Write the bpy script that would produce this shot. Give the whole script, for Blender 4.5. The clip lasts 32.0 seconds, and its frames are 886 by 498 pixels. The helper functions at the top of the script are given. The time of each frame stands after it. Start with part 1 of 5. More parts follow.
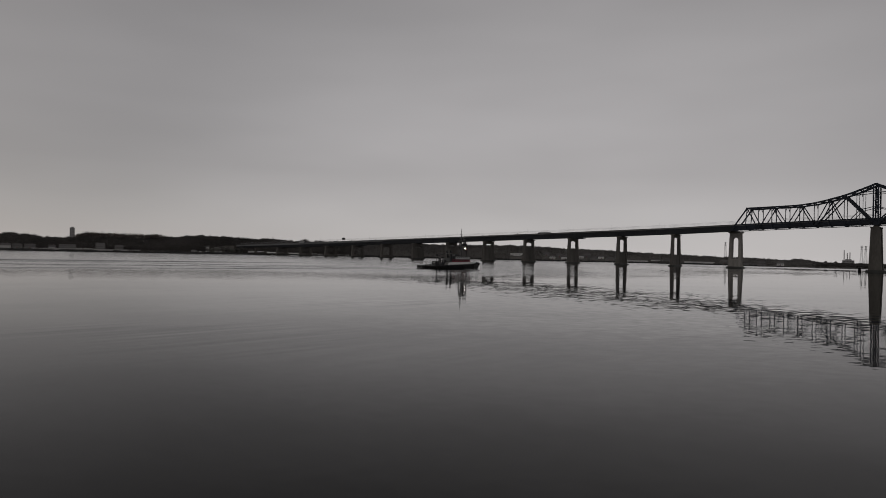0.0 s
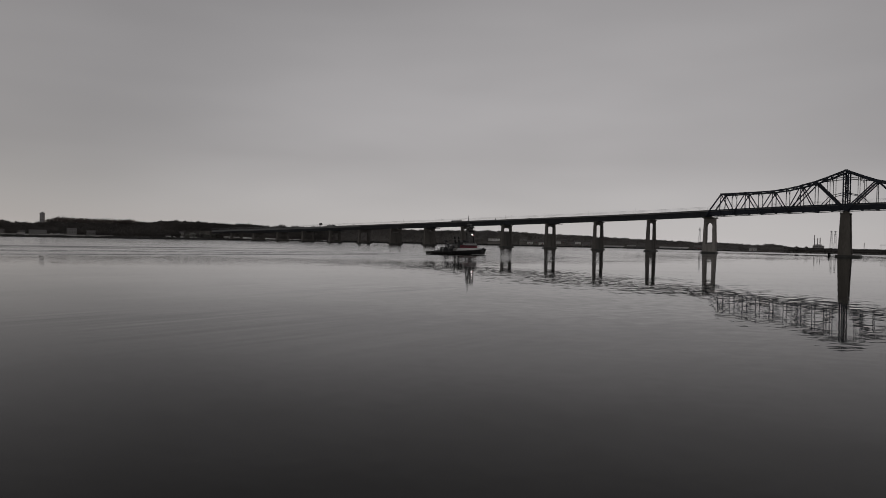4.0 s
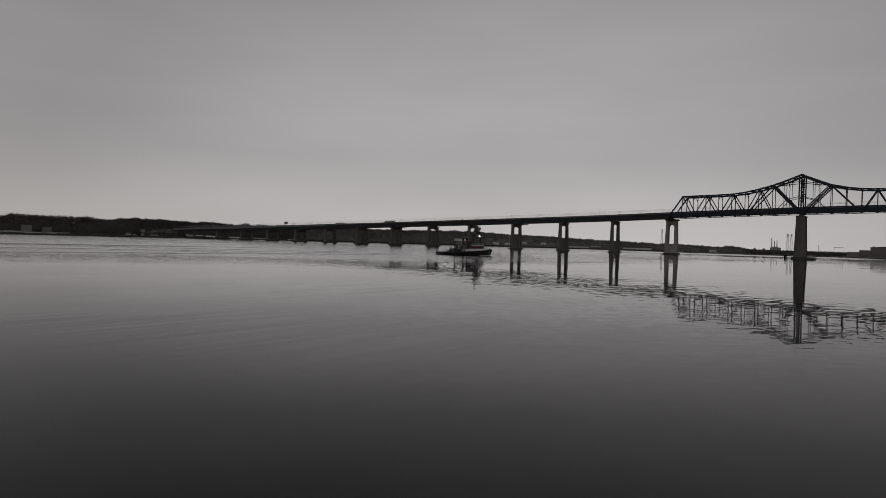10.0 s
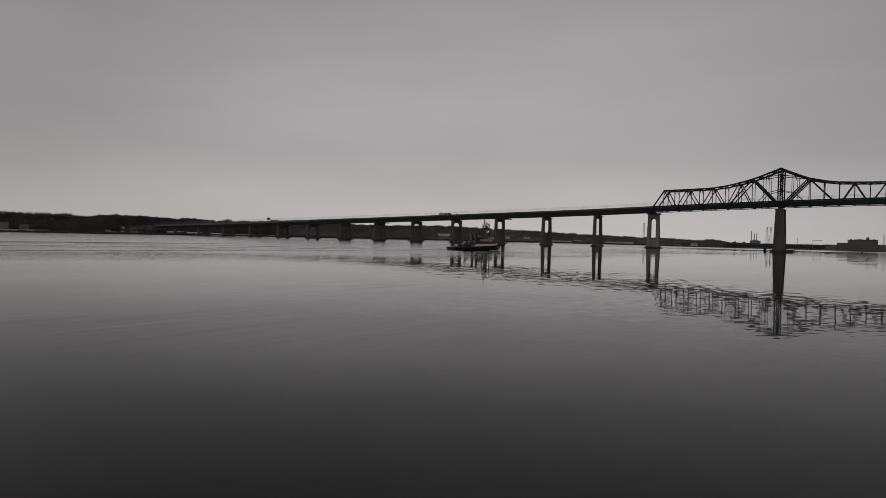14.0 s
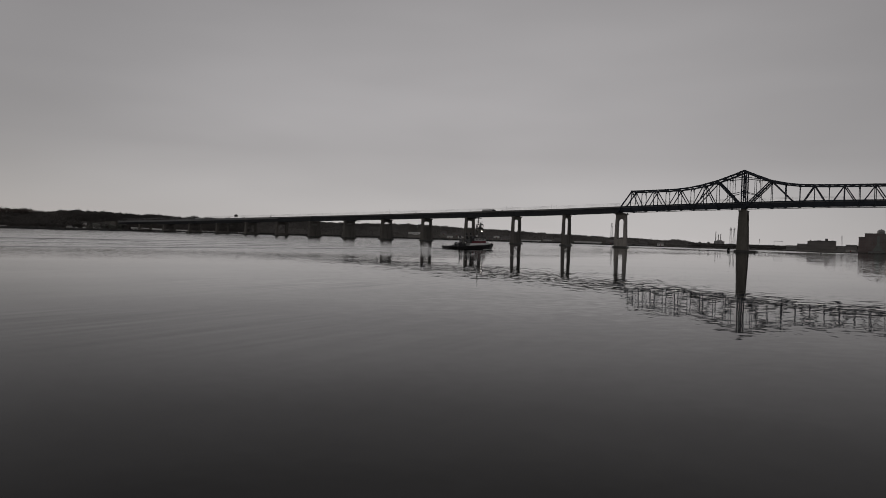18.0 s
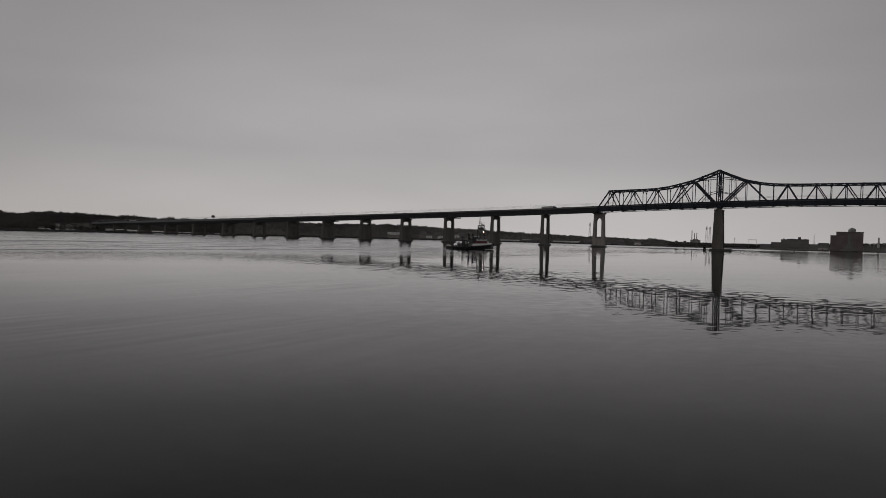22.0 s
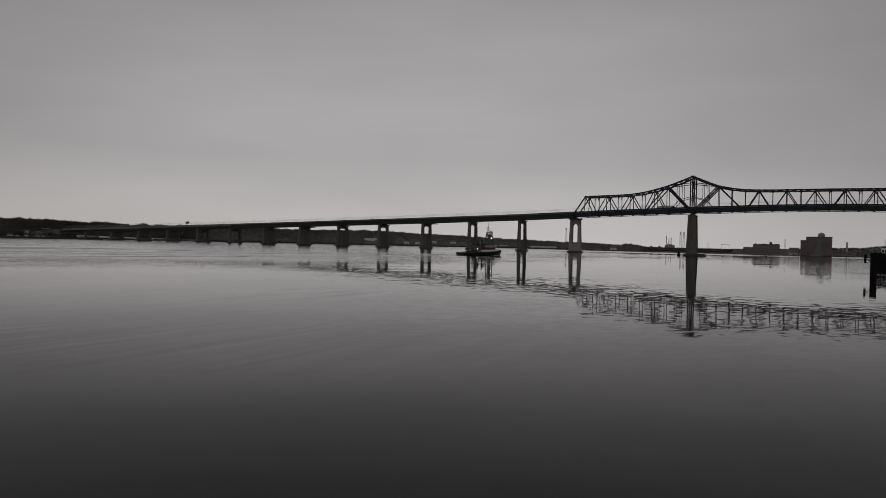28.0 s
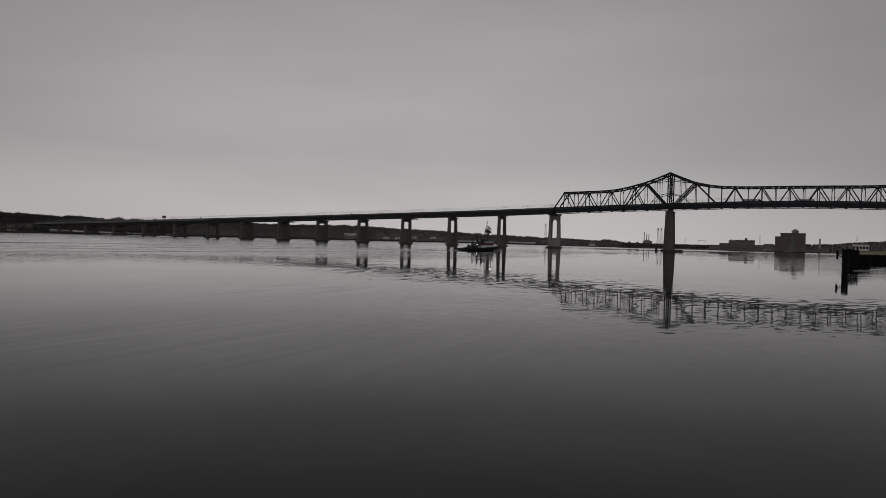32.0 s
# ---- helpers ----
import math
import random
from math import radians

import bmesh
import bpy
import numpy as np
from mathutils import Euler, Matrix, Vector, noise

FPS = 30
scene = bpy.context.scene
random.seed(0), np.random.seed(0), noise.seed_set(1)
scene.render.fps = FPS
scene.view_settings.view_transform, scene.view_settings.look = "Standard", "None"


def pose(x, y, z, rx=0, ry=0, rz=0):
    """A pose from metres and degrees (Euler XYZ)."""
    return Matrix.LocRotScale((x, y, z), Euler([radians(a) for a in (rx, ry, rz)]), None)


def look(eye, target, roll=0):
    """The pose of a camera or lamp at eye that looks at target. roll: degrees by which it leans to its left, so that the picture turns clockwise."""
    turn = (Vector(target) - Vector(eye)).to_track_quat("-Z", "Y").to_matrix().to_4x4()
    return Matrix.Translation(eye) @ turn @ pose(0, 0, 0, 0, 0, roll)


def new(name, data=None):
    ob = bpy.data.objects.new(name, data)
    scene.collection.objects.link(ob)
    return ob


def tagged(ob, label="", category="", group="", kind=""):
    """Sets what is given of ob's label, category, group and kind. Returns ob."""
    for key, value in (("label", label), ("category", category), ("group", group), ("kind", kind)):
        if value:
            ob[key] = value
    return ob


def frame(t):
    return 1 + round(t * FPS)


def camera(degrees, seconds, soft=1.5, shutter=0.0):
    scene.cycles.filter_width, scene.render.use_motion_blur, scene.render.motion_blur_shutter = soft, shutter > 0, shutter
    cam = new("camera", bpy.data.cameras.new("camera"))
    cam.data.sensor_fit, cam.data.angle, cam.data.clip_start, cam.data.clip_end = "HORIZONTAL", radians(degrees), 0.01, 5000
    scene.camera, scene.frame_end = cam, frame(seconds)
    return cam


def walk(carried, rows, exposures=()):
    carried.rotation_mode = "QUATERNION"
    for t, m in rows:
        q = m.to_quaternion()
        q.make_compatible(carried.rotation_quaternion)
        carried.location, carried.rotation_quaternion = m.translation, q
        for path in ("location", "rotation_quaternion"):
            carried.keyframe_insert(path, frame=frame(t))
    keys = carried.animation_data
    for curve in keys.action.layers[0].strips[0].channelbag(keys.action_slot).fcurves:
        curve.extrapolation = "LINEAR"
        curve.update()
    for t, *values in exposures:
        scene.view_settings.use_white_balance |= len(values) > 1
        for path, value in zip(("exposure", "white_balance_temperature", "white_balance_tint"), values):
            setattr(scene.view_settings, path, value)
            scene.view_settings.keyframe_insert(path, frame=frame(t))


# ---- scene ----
# The camera stands on a quay and turns slowly to the right.
EYE = (0.0, 0.0, 7.05)
TURNS = [
    (0.0, 1.522, 0.474, 1.298),
    (0.5, 1.313, 0.521, 1.240),
    (1.0, 0.980, 0.044, 1.253),
    (1.5, 0.768, -0.149, 1.200),
    (2.0, 0.488, -0.308, 1.105),
    (2.5, 0.205, -0.604, 1.009),
    (3.0, -0.052, -0.526, 0.902),
    (3.5, -0.273, -0.780, 1.117),
    (5.5, -0.737, -0.608, 1.203),
    (6.0, -1.098, -0.854, 1.086),
    (6.5, -1.486, -0.671, 1.053),
    (7.0, -1.400, -0.336, 0.862),
    (7.5, -1.472, -0.476, 0.970),
    (8.0, -1.818, -0.435, 1.169),
    (8.5, -2.225, -0.712, 1.318),
    (9.0, -2.606, -0.421, 1.257),
    (9.5, -2.992, -0.541, 1.532),
    (10.0, -3.330, -0.690, 1.656),
    (10.5, -3.621, -0.651, 1.778),
    (11.0, -3.393, -0.549, 1.622),
    (11.5, -3.422, -0.563, 1.735),
    (12.0, -3.728, -0.322, 1.552),
    (12.5, -3.577, -0.705, 1.531),
    (13.0, -3.988, -0.649, 1.348),
    (13.5, -4.004, -0.736, 1.293),
    (14.0, -4.758, -1.090, 1.327),
    (14.5, -4.732, -1.396, 1.545),
    (15.0, -5.471, -1.052, 1.542),
    (15.5, -6.088, -0.968, 1.619),
    (17.5, -6.911, -1.215, 1.699),
    (18.0, -7.372, -1.151, 1.724),
    (18.5, -7.638, -1.162, 1.717),
    (19.0, -7.717, -1.167, 1.690),
    (19.5, -7.714, -1.255, 1.687),
    (20.0, -8.108, -1.168, 1.617),
    (20.5, -8.313, -0.954, 1.639),
    (21.0, -8.593, -1.001, 1.603),
    (21.5, -8.956, -0.971, 1.513),
    (22.0, -9.158, -1.095, 1.477),
    (22.5, -8.973, -1.081, 1.447),
    (23.0, -8.826, -0.866, 1.621),
    (23.5, -8.732, -0.643, 1.541),
    (24.0, -8.796, -0.638, 1.443),
    (24.5, -8.701, -0.649, 1.528),
    (25.0, -9.052, -0.423, 1.570),
    (25.5, -9.284, -0.491, 1.426),
    (26.0, -9.621, -0.245, 1.553),
    (26.5, -10.296, -0.388, 1.665),
    (28.5, -11.308, -0.568, 1.335),
    (29.0, -11.569, -0.592, 1.489),
    (29.5, -11.624, -0.587, 1.630),
    (30.0, -11.799, -0.671, 1.522),
    (30.5, -12.210, -0.552, 1.601),
    (31.0, -12.523, -0.686, 1.459),
    (31.5, -12.654, -0.741, 1.571),
    (32.0, -12.867, -0.913, 1.484),
]
cam = camera(67.82, 32.0, soft=0.78)
walk(cam, [(t, pose(*EYE, 90 + pitch, 0, yaw) @ pose(0, 0, 0, 0, 0, roll)) for t, yaw, pitch, roll in TURNS])

# ---- light ----
SUN_UP, SUN_TURN = 26.0, 308.0
world = bpy.data.worlds.new("overcast")
scene.world = world
world.use_nodes = True
wn, wl = world.node_tree.nodes, world.node_tree.links
wn.clear()
sky = wn.new("ShaderNodeTexSky")
sky.sky_type, sky.sun_disc = "NISHITA", False
sky.sun_elevation, sky.sun_rotation = radians(SUN_UP), radians(SUN_TURN)
w_co = wn.new("ShaderNodeTexCoord")
w_sep = wn.new("ShaderNodeSeparateXYZ")
wl.new(w_co.outputs["Generated"], w_sep.inputs[0])
w_ramp = wn.new("ShaderNodeValToRGB")
cr = w_ramp.color_ramp
cr.elements[0].position, cr.elements[0].color = 0.0, (0.487, 0.465, 0.46, 1)
cr.elements[1].position, cr.elements[1].color = 1.0, (0.27, 0.262, 0.264, 1)
for at_z, c in ((0.05, (0.44, 0.422, 0.421, 1)), (0.12, (0.364, 0.348, 0.35, 1)), (0.2, (0.358, 0.343, 0.346, 1)), (0.38, (0.297, 0.285, 0.288, 1))):
    cr.elements.new(at_z).color = c
wl.new(w_sep.outputs["Z"], w_ramp.inputs[0])
w_map = wn.new("ShaderNodeMapping")
w_map.inputs["Scale"].default_value = (1.1, 1.1, 4.5)
w_map.inputs["Rotation"].default_value = (0.0, radians(5), 0.0)
wl.new(w_co.outputs["Generated"], w_map.inputs[0])
w_noise = wn.new("ShaderNodeTexNoise")
w_noise.inputs["Scale"].default_value = 2.1
w_noise.inputs["Detail"].default_value = 2.5
w_noise.inputs["Roughness"].default_value = 0.48
wl.new(w_map.outputs[0], w_noise.inputs["Vector"])
w_amp = wn.new("ShaderNodeMapRange")
w_amp.inputs["From Min"].default_value, w_amp.inputs["From Max"].default_value = 0.3, 0.7
w_amp.inputs["To Min"].default_value, w_amp.inputs["To Max"].default_value = 0.93, 1.07
wl.new(w_noise.outputs["Fac"], w_amp.inputs["Value"])
w_mul = wn.new("ShaderNodeVectorMath")
w_mul.operation = "SCALE"
wl.new(w_ramp.outputs["Color"], w_mul.inputs[0])
w_dot = wn.new("ShaderNodeVectorMath")
w_dot.operation = "DOT_PRODUCT"
w_dot.inputs[1].default_value = (math.sin(radians(11)), math.cos(radians(11)), 0.0)
wl.new(w_co.outputs["Generated"], w_dot.inputs[0])
w_side = wn.new("ShaderNodeMapRange")
w_side.interpolation_type = "SMOOTHSTEP"
w_side.inputs["From Min"].default_value, w_side.inputs["From Max"].default_value = 0.76, 1.0
w_side.inputs["To Min"].default_value, w_side.inputs["To Max"].default_value = 0.8, 1.095
wl.new(w_dot.outputs["Value"], w_side.inputs["Value"])
w_both = wn.new("ShaderNodeMath")
w_both.operation = "MULTIPLY"
wl.new(w_amp.outputs[0], w_both.inputs[0])
wl.new(w_side.outputs[0], w_both.inputs[1])
wl.new(w_both.outputs[0], w_mul.inputs["Scale"])
w_clear = wn.new("ShaderNodeBackground")
w_clear.inputs["Strength"].default_value = 0.05
wl.new(sky.outputs[0], w_clear.inputs["Color"])
w_cloud = wn.new("ShaderNodeBackground")
w_cloud.inputs["Strength"].default_value = 1.0
wl.new(w_mul.outputs[0], w_cloud.inputs["Color"])
w_mix = wn.new("ShaderNodeMixShader")
w_mix.inputs["Fac"].default_value = 0.96
wl.new(w_clear.outputs[0], w_mix.inputs[1])
wl.new(w_cloud.outputs[0], w_mix.inputs[2])
w_out = wn.new("ShaderNodeOutputWorld")
wl.new(w_mix.outputs[0], w_out.inputs["Surface"])

sun = new("sun", bpy.data.lights.new("sun", "SUN"))
sun.data.energy, sun.data.angle, sun.data.color = 0.5, radians(25), (1.0, 0.96, 0.9)
sun.matrix_basis = look((math.sin(radians(SUN_TURN)) * 100, math.cos(radians(SUN_TURN)) * 100, 100 * math.tan(radians(SUN_UP))), (0, 0, 0))


# ---- materials ----
def material(name, colour, rough=0.7, metal=0.0, scale=0.6, vary=0.25, bump=0.0, streak=1.0, other=None, ior=1.45):
    """A surface with two scales of stain and grain, an uneven gloss and a fine relief."""
    m = bpy.data.materials.new(name)
    m.use_nodes = True
    n, l = m.node_tree.nodes, m.node_tree.links
    b = n["Principled BSDF"]
    co = n.new("ShaderNodeTexCoord")
    mp = n.new("ShaderNodeMapping")
    mp.inputs["Scale"].default_value = (1, 1, 1 / streak)
    l.new(co.outputs["Object"], mp.inputs[0])
    big, fine = n.new("ShaderNodeTexNoise"), n.new("ShaderNodeTexNoise")
    big.inputs["Scale"].default_value, big.inputs["Detail"].default_value = scale * 0.22, 5
    fine.inputs["Scale"].default_value, fine.inputs["Detail"].default_value = scale * 3, 6
    for node in (big, fine):
        l.new(mp.outputs[0], node.inputs["Vector"])
    mean = n.new("ShaderNodeMath")
    mean.operation = "MULTIPLY_ADD"
    mean.inputs[1].default_value = 0.6
    l.new(big.outputs["Fac"], mean.inputs[0])
    half = n.new("ShaderNodeMath")
    half.operation = "MULTIPLY"
    half.inputs[1].default_value = 0.4
    l.new(fine.outputs["Fac"], half.inputs[0])
    l.new(half.outputs[0], mean.inputs[2])
    ramp = n.new("ShaderNodeValToRGB")
    lo = other or tuple(c * (1 - vary) for c in colour)
    ramp.color_ramp.elements[0].position, ramp.color_ramp.elements[0].color = 0.33, (*lo, 1)
    ramp.color_ramp.elements[1].position, ramp.color_ramp.elements[1].color = 0.66, (*[min(1, c * (1 + vary * 0.6)) for c in colour], 1)
    l.new(mean.outputs[0], ramp.inputs[0])
    hue = n.new("ShaderNodeHueSaturation")
    info = n.new("ShaderNodeObjectInfo")
    rnd = n.new("ShaderNodeMapRange")
    rnd.inputs["To Min"].default_value, rnd.inputs["To Max"].default_value = 1 - vary * 0.35, 1 + vary * 0.35
    l.new(info.outputs["Random"], rnd.inputs["Value"])
    l.new(rnd.outputs[0], hue.inputs["Value"])
    l.new(ramp.outputs[0], hue.inputs["Color"])
    l.new(hue.outputs[0], b.inputs["Base Color"])
    rr = n.new("ShaderNodeMapRange")
    rr.inputs["To Min"].default_value, rr.inputs["To Max"].default_value = max(0.03, rough - 0.12), min(1, rough + 0.12)
    l.new(fine.outputs["Fac"], rr.inputs["Value"])
    l.new(rr.outputs[0], b.inputs["Roughness"])
    b.inputs["Metallic"].default_value = metal
    b.inputs["IOR"].default_value = ior
    if bump:
        bp = n.new("ShaderNodeBump")
        bp.inputs["Strength"].default_value, bp.inputs["Distance"].default_value = 0.6, bump
        l.new(fine.outputs["Fac"], bp.inputs["Height"])
        l.new(bp.outputs[0], b.inputs["Normal"])
    return m


def glow(name, colour, strength):
    m = bpy.data.materials.new(name)
    m.use_nodes = True
    b = m.node_tree.nodes["Principled BSDF"]
    b.inputs["Base Color"].default_value = (0.8, 0.8, 0.8, 1)
    b.inputs["Emission Color"].default_value = (*colour, 1)
    b.inputs["Emission Strength"].default_value = strength
    return m


def water_material():
    """Dark harbour water: a smooth skin with a slow swell, wind ripples in drifting lanes and fine capillary grain."""
    m = bpy.data.materials.new("river_water")
    m.use_nodes = True
    n, l = m.node_tree.nodes, m.node_tree.links
    n.remove(n["Principled BSDF"])
    depth, skin, mix, fres = n.new("ShaderNodeBsdfDiffuse"), n.new("ShaderNodeBsdfGlossy"), n.new("ShaderNodeMixShader"), n.new("ShaderNodeFresnel")
    depth.inputs["Color"].default_value = (0.012, 0.0115, 0.011, 1)
    skin.inputs["Roughness"].default_value = 0.03
    fres.inputs["IOR"].default_value = 1.333
    power = n.new("ShaderNodeValToRGB")
    power.color_ramp.elements[0].color = (0.02, 0.02, 0.02, 1)
    power.color_ramp.elements[1].position = 0.87
    for at, v in ((0.125, 0.072), (0.22, 0.155), (0.36, 0.335), (0.5, 0.54), (0.65, 0.77), (0.8, 0.95)):
        power.color_ramp.elements.new(at).color = (v, v, v, 1)
    l.new(fres.outputs[0], power.inputs[0])
    l.new(power.outputs[0], mix.inputs["Fac"])
    l.new(depth.outputs[0], mix.inputs[1])
    l.new(skin.outputs[0], mix.inputs[2])
    l.new(mix.outputs[0], n["Material Output"].inputs["Surface"])
    co = n.new("ShaderNodeTexCoord")

    def layer(scale, sx, sy, turn, detail, out="Fac"):
        mp = n.new("ShaderNodeMapping")
        mp.vector_type = "TEXTURE"
        mp.inputs["Scale"].default_value = (1 / sx, 1 / sy, 1)
        mp.inputs["Rotation"].default_value = (0, 0, radians(turn))
        l.new(co.outputs["Object"], mp.inputs[0])
        t = n.new("ShaderNodeTexNoise")
        t.inputs["Scale"].default_value, t.inputs["Detail"].default_value = scale, detail
        t.inputs["Roughness"].default_value = 0.45
        l.new(mp.outputs[0], t.inputs["Vector"])
        return t.outputs[out]

    def vector(op, a, c):
        node = n.new("ShaderNodeVectorMath")
        node.operation = op
        l.new(a, node.inputs[0])
        if op == "SCALE":
            if isinstance(c, (int, float)):
                node.inputs["Scale"].default_value = c
            else:
                l.new(c, node.inputs["Scale"])
        elif isinstance(c, tuple):
            node.inputs[1].default_value = c
        elif c is not None:
            l.new(c, node.inputs[1])
        return node.outputs[0]

    def maths(op, a, c):
        node = n.new("ShaderNodeMath")
        node.operation = op
        for k, v in enumerate((a, c)):
            if isinstance(v, (int, float)):
                node.inputs[k].default_value = v
            else:
                l.new(v, node.inputs[k])
        return node.outputs[0]

    def ranged(value, lo, hi, a, c):
        node = n.new("ShaderNodeMapRange")
        node.interpolation_type = "SMOOTHSTEP"
        node.inputs["From Min"].default_value, node.inputs["From Max"].default_value = lo, hi
        node.inputs["To Min"].default_value, node.inputs["To Max"].default_value = a, c
        l.new(value, node.inputs["Value"])
        return node.outputs[0]

    # rougher upstream, calmer below the bridge; the bounds fit the camera's view
    sep = n.new("ShaderNodeSeparateXYZ")
    l.new(co.outputs["Object"], sep.inputs[0])
    open_reach = ranged(maths("SUBTRACT", maths("MULTIPLY", sep.outputs["Y"], 0.25), sep.outputs["X"]), -30, 110, 0.0, 1.0)
    open_reach = maths("MULTIPLY", open_reach, ranged(maths("SUBTRACT", sep.outputs["Y"], maths("MULTIPLY", maths("MAXIMUM", sep.outputs["X"], -140.0), 0.5)), 140, 270, 0.0, 1.0))
    lanes = ranged(layer(0.012, 0.35, 1.0, 8, 3), 0.42, 0.62, 0.55, 1.1)
    calm = maths("MULTIPLY", ranged(sep.outputs["X"], 46, 74, 0.0, 0.68), ranged(sep.outputs["Y"], 76, 98, 0.0, 1.0))
    lanes = maths("MULTIPLY", lanes, maths("SUBTRACT", 1.0, calm))
    lanes = maths("MULTIPLY", lanes, ranged(sep.outputs["Y"], 22, 62, 0.3, 1.0))
    lanes = maths("MULTIPLY", lanes, ranged(sep.outputs["X"], -35, 22, 0.2, 1.0))
    lanes = maths("MULTIPLY", lanes, ranged(sep.outputs["Y"], 150, 250, 1.0, 0.42))
    force = maths("ADD", lanes, maths("MULTIPLY", open_reach, WATER_OPEN))
    # more ripples before the far wharves, bounded to blur reflections in the camera's view
    basin = maths("MULTIPLY", ranged(maths("SUBTRACT", sep.outputs["X"], maths("MULTIPLY", sep.outputs["Y"], 0.68)), 0, 35, 0.0, 9.0), ranged(sep.outputs["Y"], 95, 160, 0.0, 1.0))
    force = maths("ADD", force, basin)
    force = maths("ADD", force, ranged(sep.outputs["Y"], 20, 85, 1.3, 0.0))
    force = maths("ADD", force, maths("MULTIPLY", ranged(sep.outputs["Y"], 340, 480, 0.0, 6.0), ranged(sep.outputs["X"], 100, 220, 1.0, 0.0)))
    # the slopes of three trains of waves, added up, tilt the skin
    def slopes(scale, sx, sy, turn, detail, steep):
        centred = vector("SUBTRACT", layer(scale, sx, sy, turn, detail, "Color"), (0.5, 0.5, 0.5))
        return vector("SCALE", vector("MULTIPLY", centred, (0.55, 1.0, 0.0)), steep)

    swell = slopes(0.07, 0.5, 1.0, 8, 1, WATER_SWELL)
    waves = vector("SCALE", slopes(1.0, 0.6, 1.0, 5, 1.6, WATER_WAVES), maths("MULTIPLY", lanes, ranged(open_reach, 0.0, 0.6, 1.0, 0.25)))
    ripples = vector("SCALE", slopes(2.4, 0.45, 1.0, -8, 1, WATER_RIPPLES), force)
    # old long-crested waves that roll through the smooth reach upstream, in patches
    patches = maths("MULTIPLY", ranged(layer(0.03, 0.5, 1.0, 20, 1), 0.42, 0.62, 0.0, 1.0), ranged(sep.outputs["X"], -10, 40, 1.0, 0.0))
    patches = maths("MULTIPLY", maths("MULTIPLY", patches, ranged(sep.outputs["Y"], 28, 58, 0.1, 1.0)), ranged(sep.outputs["Y"], 85, 130, 1.0, 0.0))
    rollers = vector("SCALE", slopes(1.1, 0.07, 1.0, 50, 1.5, WATER_ROLLERS), patches)
    tilt = vector("ADD", vector("ADD", vector("ADD", swell, rollers), waves), ripples)
    normal = vector("NORMALIZE", vector("ADD", tilt, n.new("ShaderNodeNewGeometry").outputs["Normal"]), None)
    for node in (depth, skin, fres):
        l.new(normal, node.inputs["Normal"])
    return m


WATER_ROLLERS, WATER_SWELL, WATER_WAVES, WATER_RIPPLES, WATER_OPEN = 0.045, 0.011, 0.039, 0.012, 13.0
M_WATER = water_material()
M_STEEL = material("bridge_steel", (0.015, 0.02, 0.032), 0.55, 0.0, 0.5, 0.4, 0.01)
M_GIRDER = material("girder_steel", (0.02, 0.022, 0.026), 0.6, 0.0, 0.35, 0.45, 0.01, 3)
# Lighter concrete copy: sunlight on the portal pier put into the colour.
M_LITCONCRETE = material("sunlit_pier_concrete", (0.31, 0.29, 0.265), 0.85, 0.0, 0.35, 0.4, 0.03, 4)
M_TOWERCONCRETE = material("stained_pier_concrete", (0.115, 0.106, 0.092), 0.85, 0.0, 0.35, 0.45, 0.03, 4)
M_CONCRETE = material("pier_concrete", (0.113, 0.105, 0.094), 0.85, 0.0, 0.35, 0.45, 0.03, 4)
M_FOOT = material("wet_footing", (0.05, 0.05, 0.045), 0.6, 0.0, 0.8, 0.4, 0.05)
M_SLAB = material("road_slab", (0.16, 0.155, 0.15), 0.85, 0.0, 0.3, 0.3, 0.02)
M_PARAPET = material("parapet_concrete", (0.14, 0.136, 0.13), 0.85, 0.0, 0.3, 0.35, 0.02, 2)
M_FASCIA = material("fascia_concrete", (0.2, 0.2, 0.198), 0.85, 0.0, 0.3, 0.3, 0.02, 2)
M_FENCE = material("fence_metal", (0.42, 0.42, 0.42), 0.5, 0.3, 0.8, 0.25)
M_TWIG = material("bare_twigs", (0.09, 0.083, 0.079), 0.95, 0.0, 0.05, 0.5)
# Twigs of the mid woods lightened: distance haze put into the colour.
M_TWIGHAZE = material("hazed_twigs", (0.165, 0.156, 0.15), 0.95, 0.0, 0.05, 0.5)
M_RIDGETWIG = material("brown_twigs", (0.16, 0.135, 0.12), 0.95, 0.0, 0.05, 0.5)
M_WILLOW = material("willow_twigs", (0.2, 0.2, 0.185), 0.95, 0.0, 0.05, 0.4)
for twig in (M_TWIG, M_TWIGHAZE, M_RIDGETWIG, M_WILLOW):
    # thin twigs let half of the light through
    tn, tl = twig.node_tree.nodes, twig.node_tree.links
    back, half_mix = tn.new("ShaderNodeBsdfTranslucent"), tn.new("ShaderNodeMixShader")
    tl.new(tn["Principled BSDF"].inputs["Base Color"].links[0].from_socket, back.inputs["Color"])
    tl.new(tn["Principled BSDF"].outputs[0], half_mix.inputs[1])
    tl.new(back.outputs[0], half_mix.inputs[2])
    tl.new(half_mix.outputs[0], tn["Material Output"].inputs["Surface"])
M_EARTH = material("winter_ground", (0.075, 0.069, 0.06), 0.95, 0.0, 0.03, 0.5, 0.3, 1, (0.045, 0.042, 0.037))
M_GRASS = material("winter_grass", (0.13, 0.115, 0.045), 0.95, 0.0, 0.3, 0.4, 0.1, 1, (0.06, 0.065, 0.03))
M_STONE = material("quay_stone", (0.22, 0.21, 0.19), 0.9, 0.0, 0.6, 0.35, 0.03)
M_TIMBER = material("tarred_timber", (0.016, 0.0155, 0.015), 0.9, 0.0, 1.2, 0.4, 0.03, 5, None, 1.15)
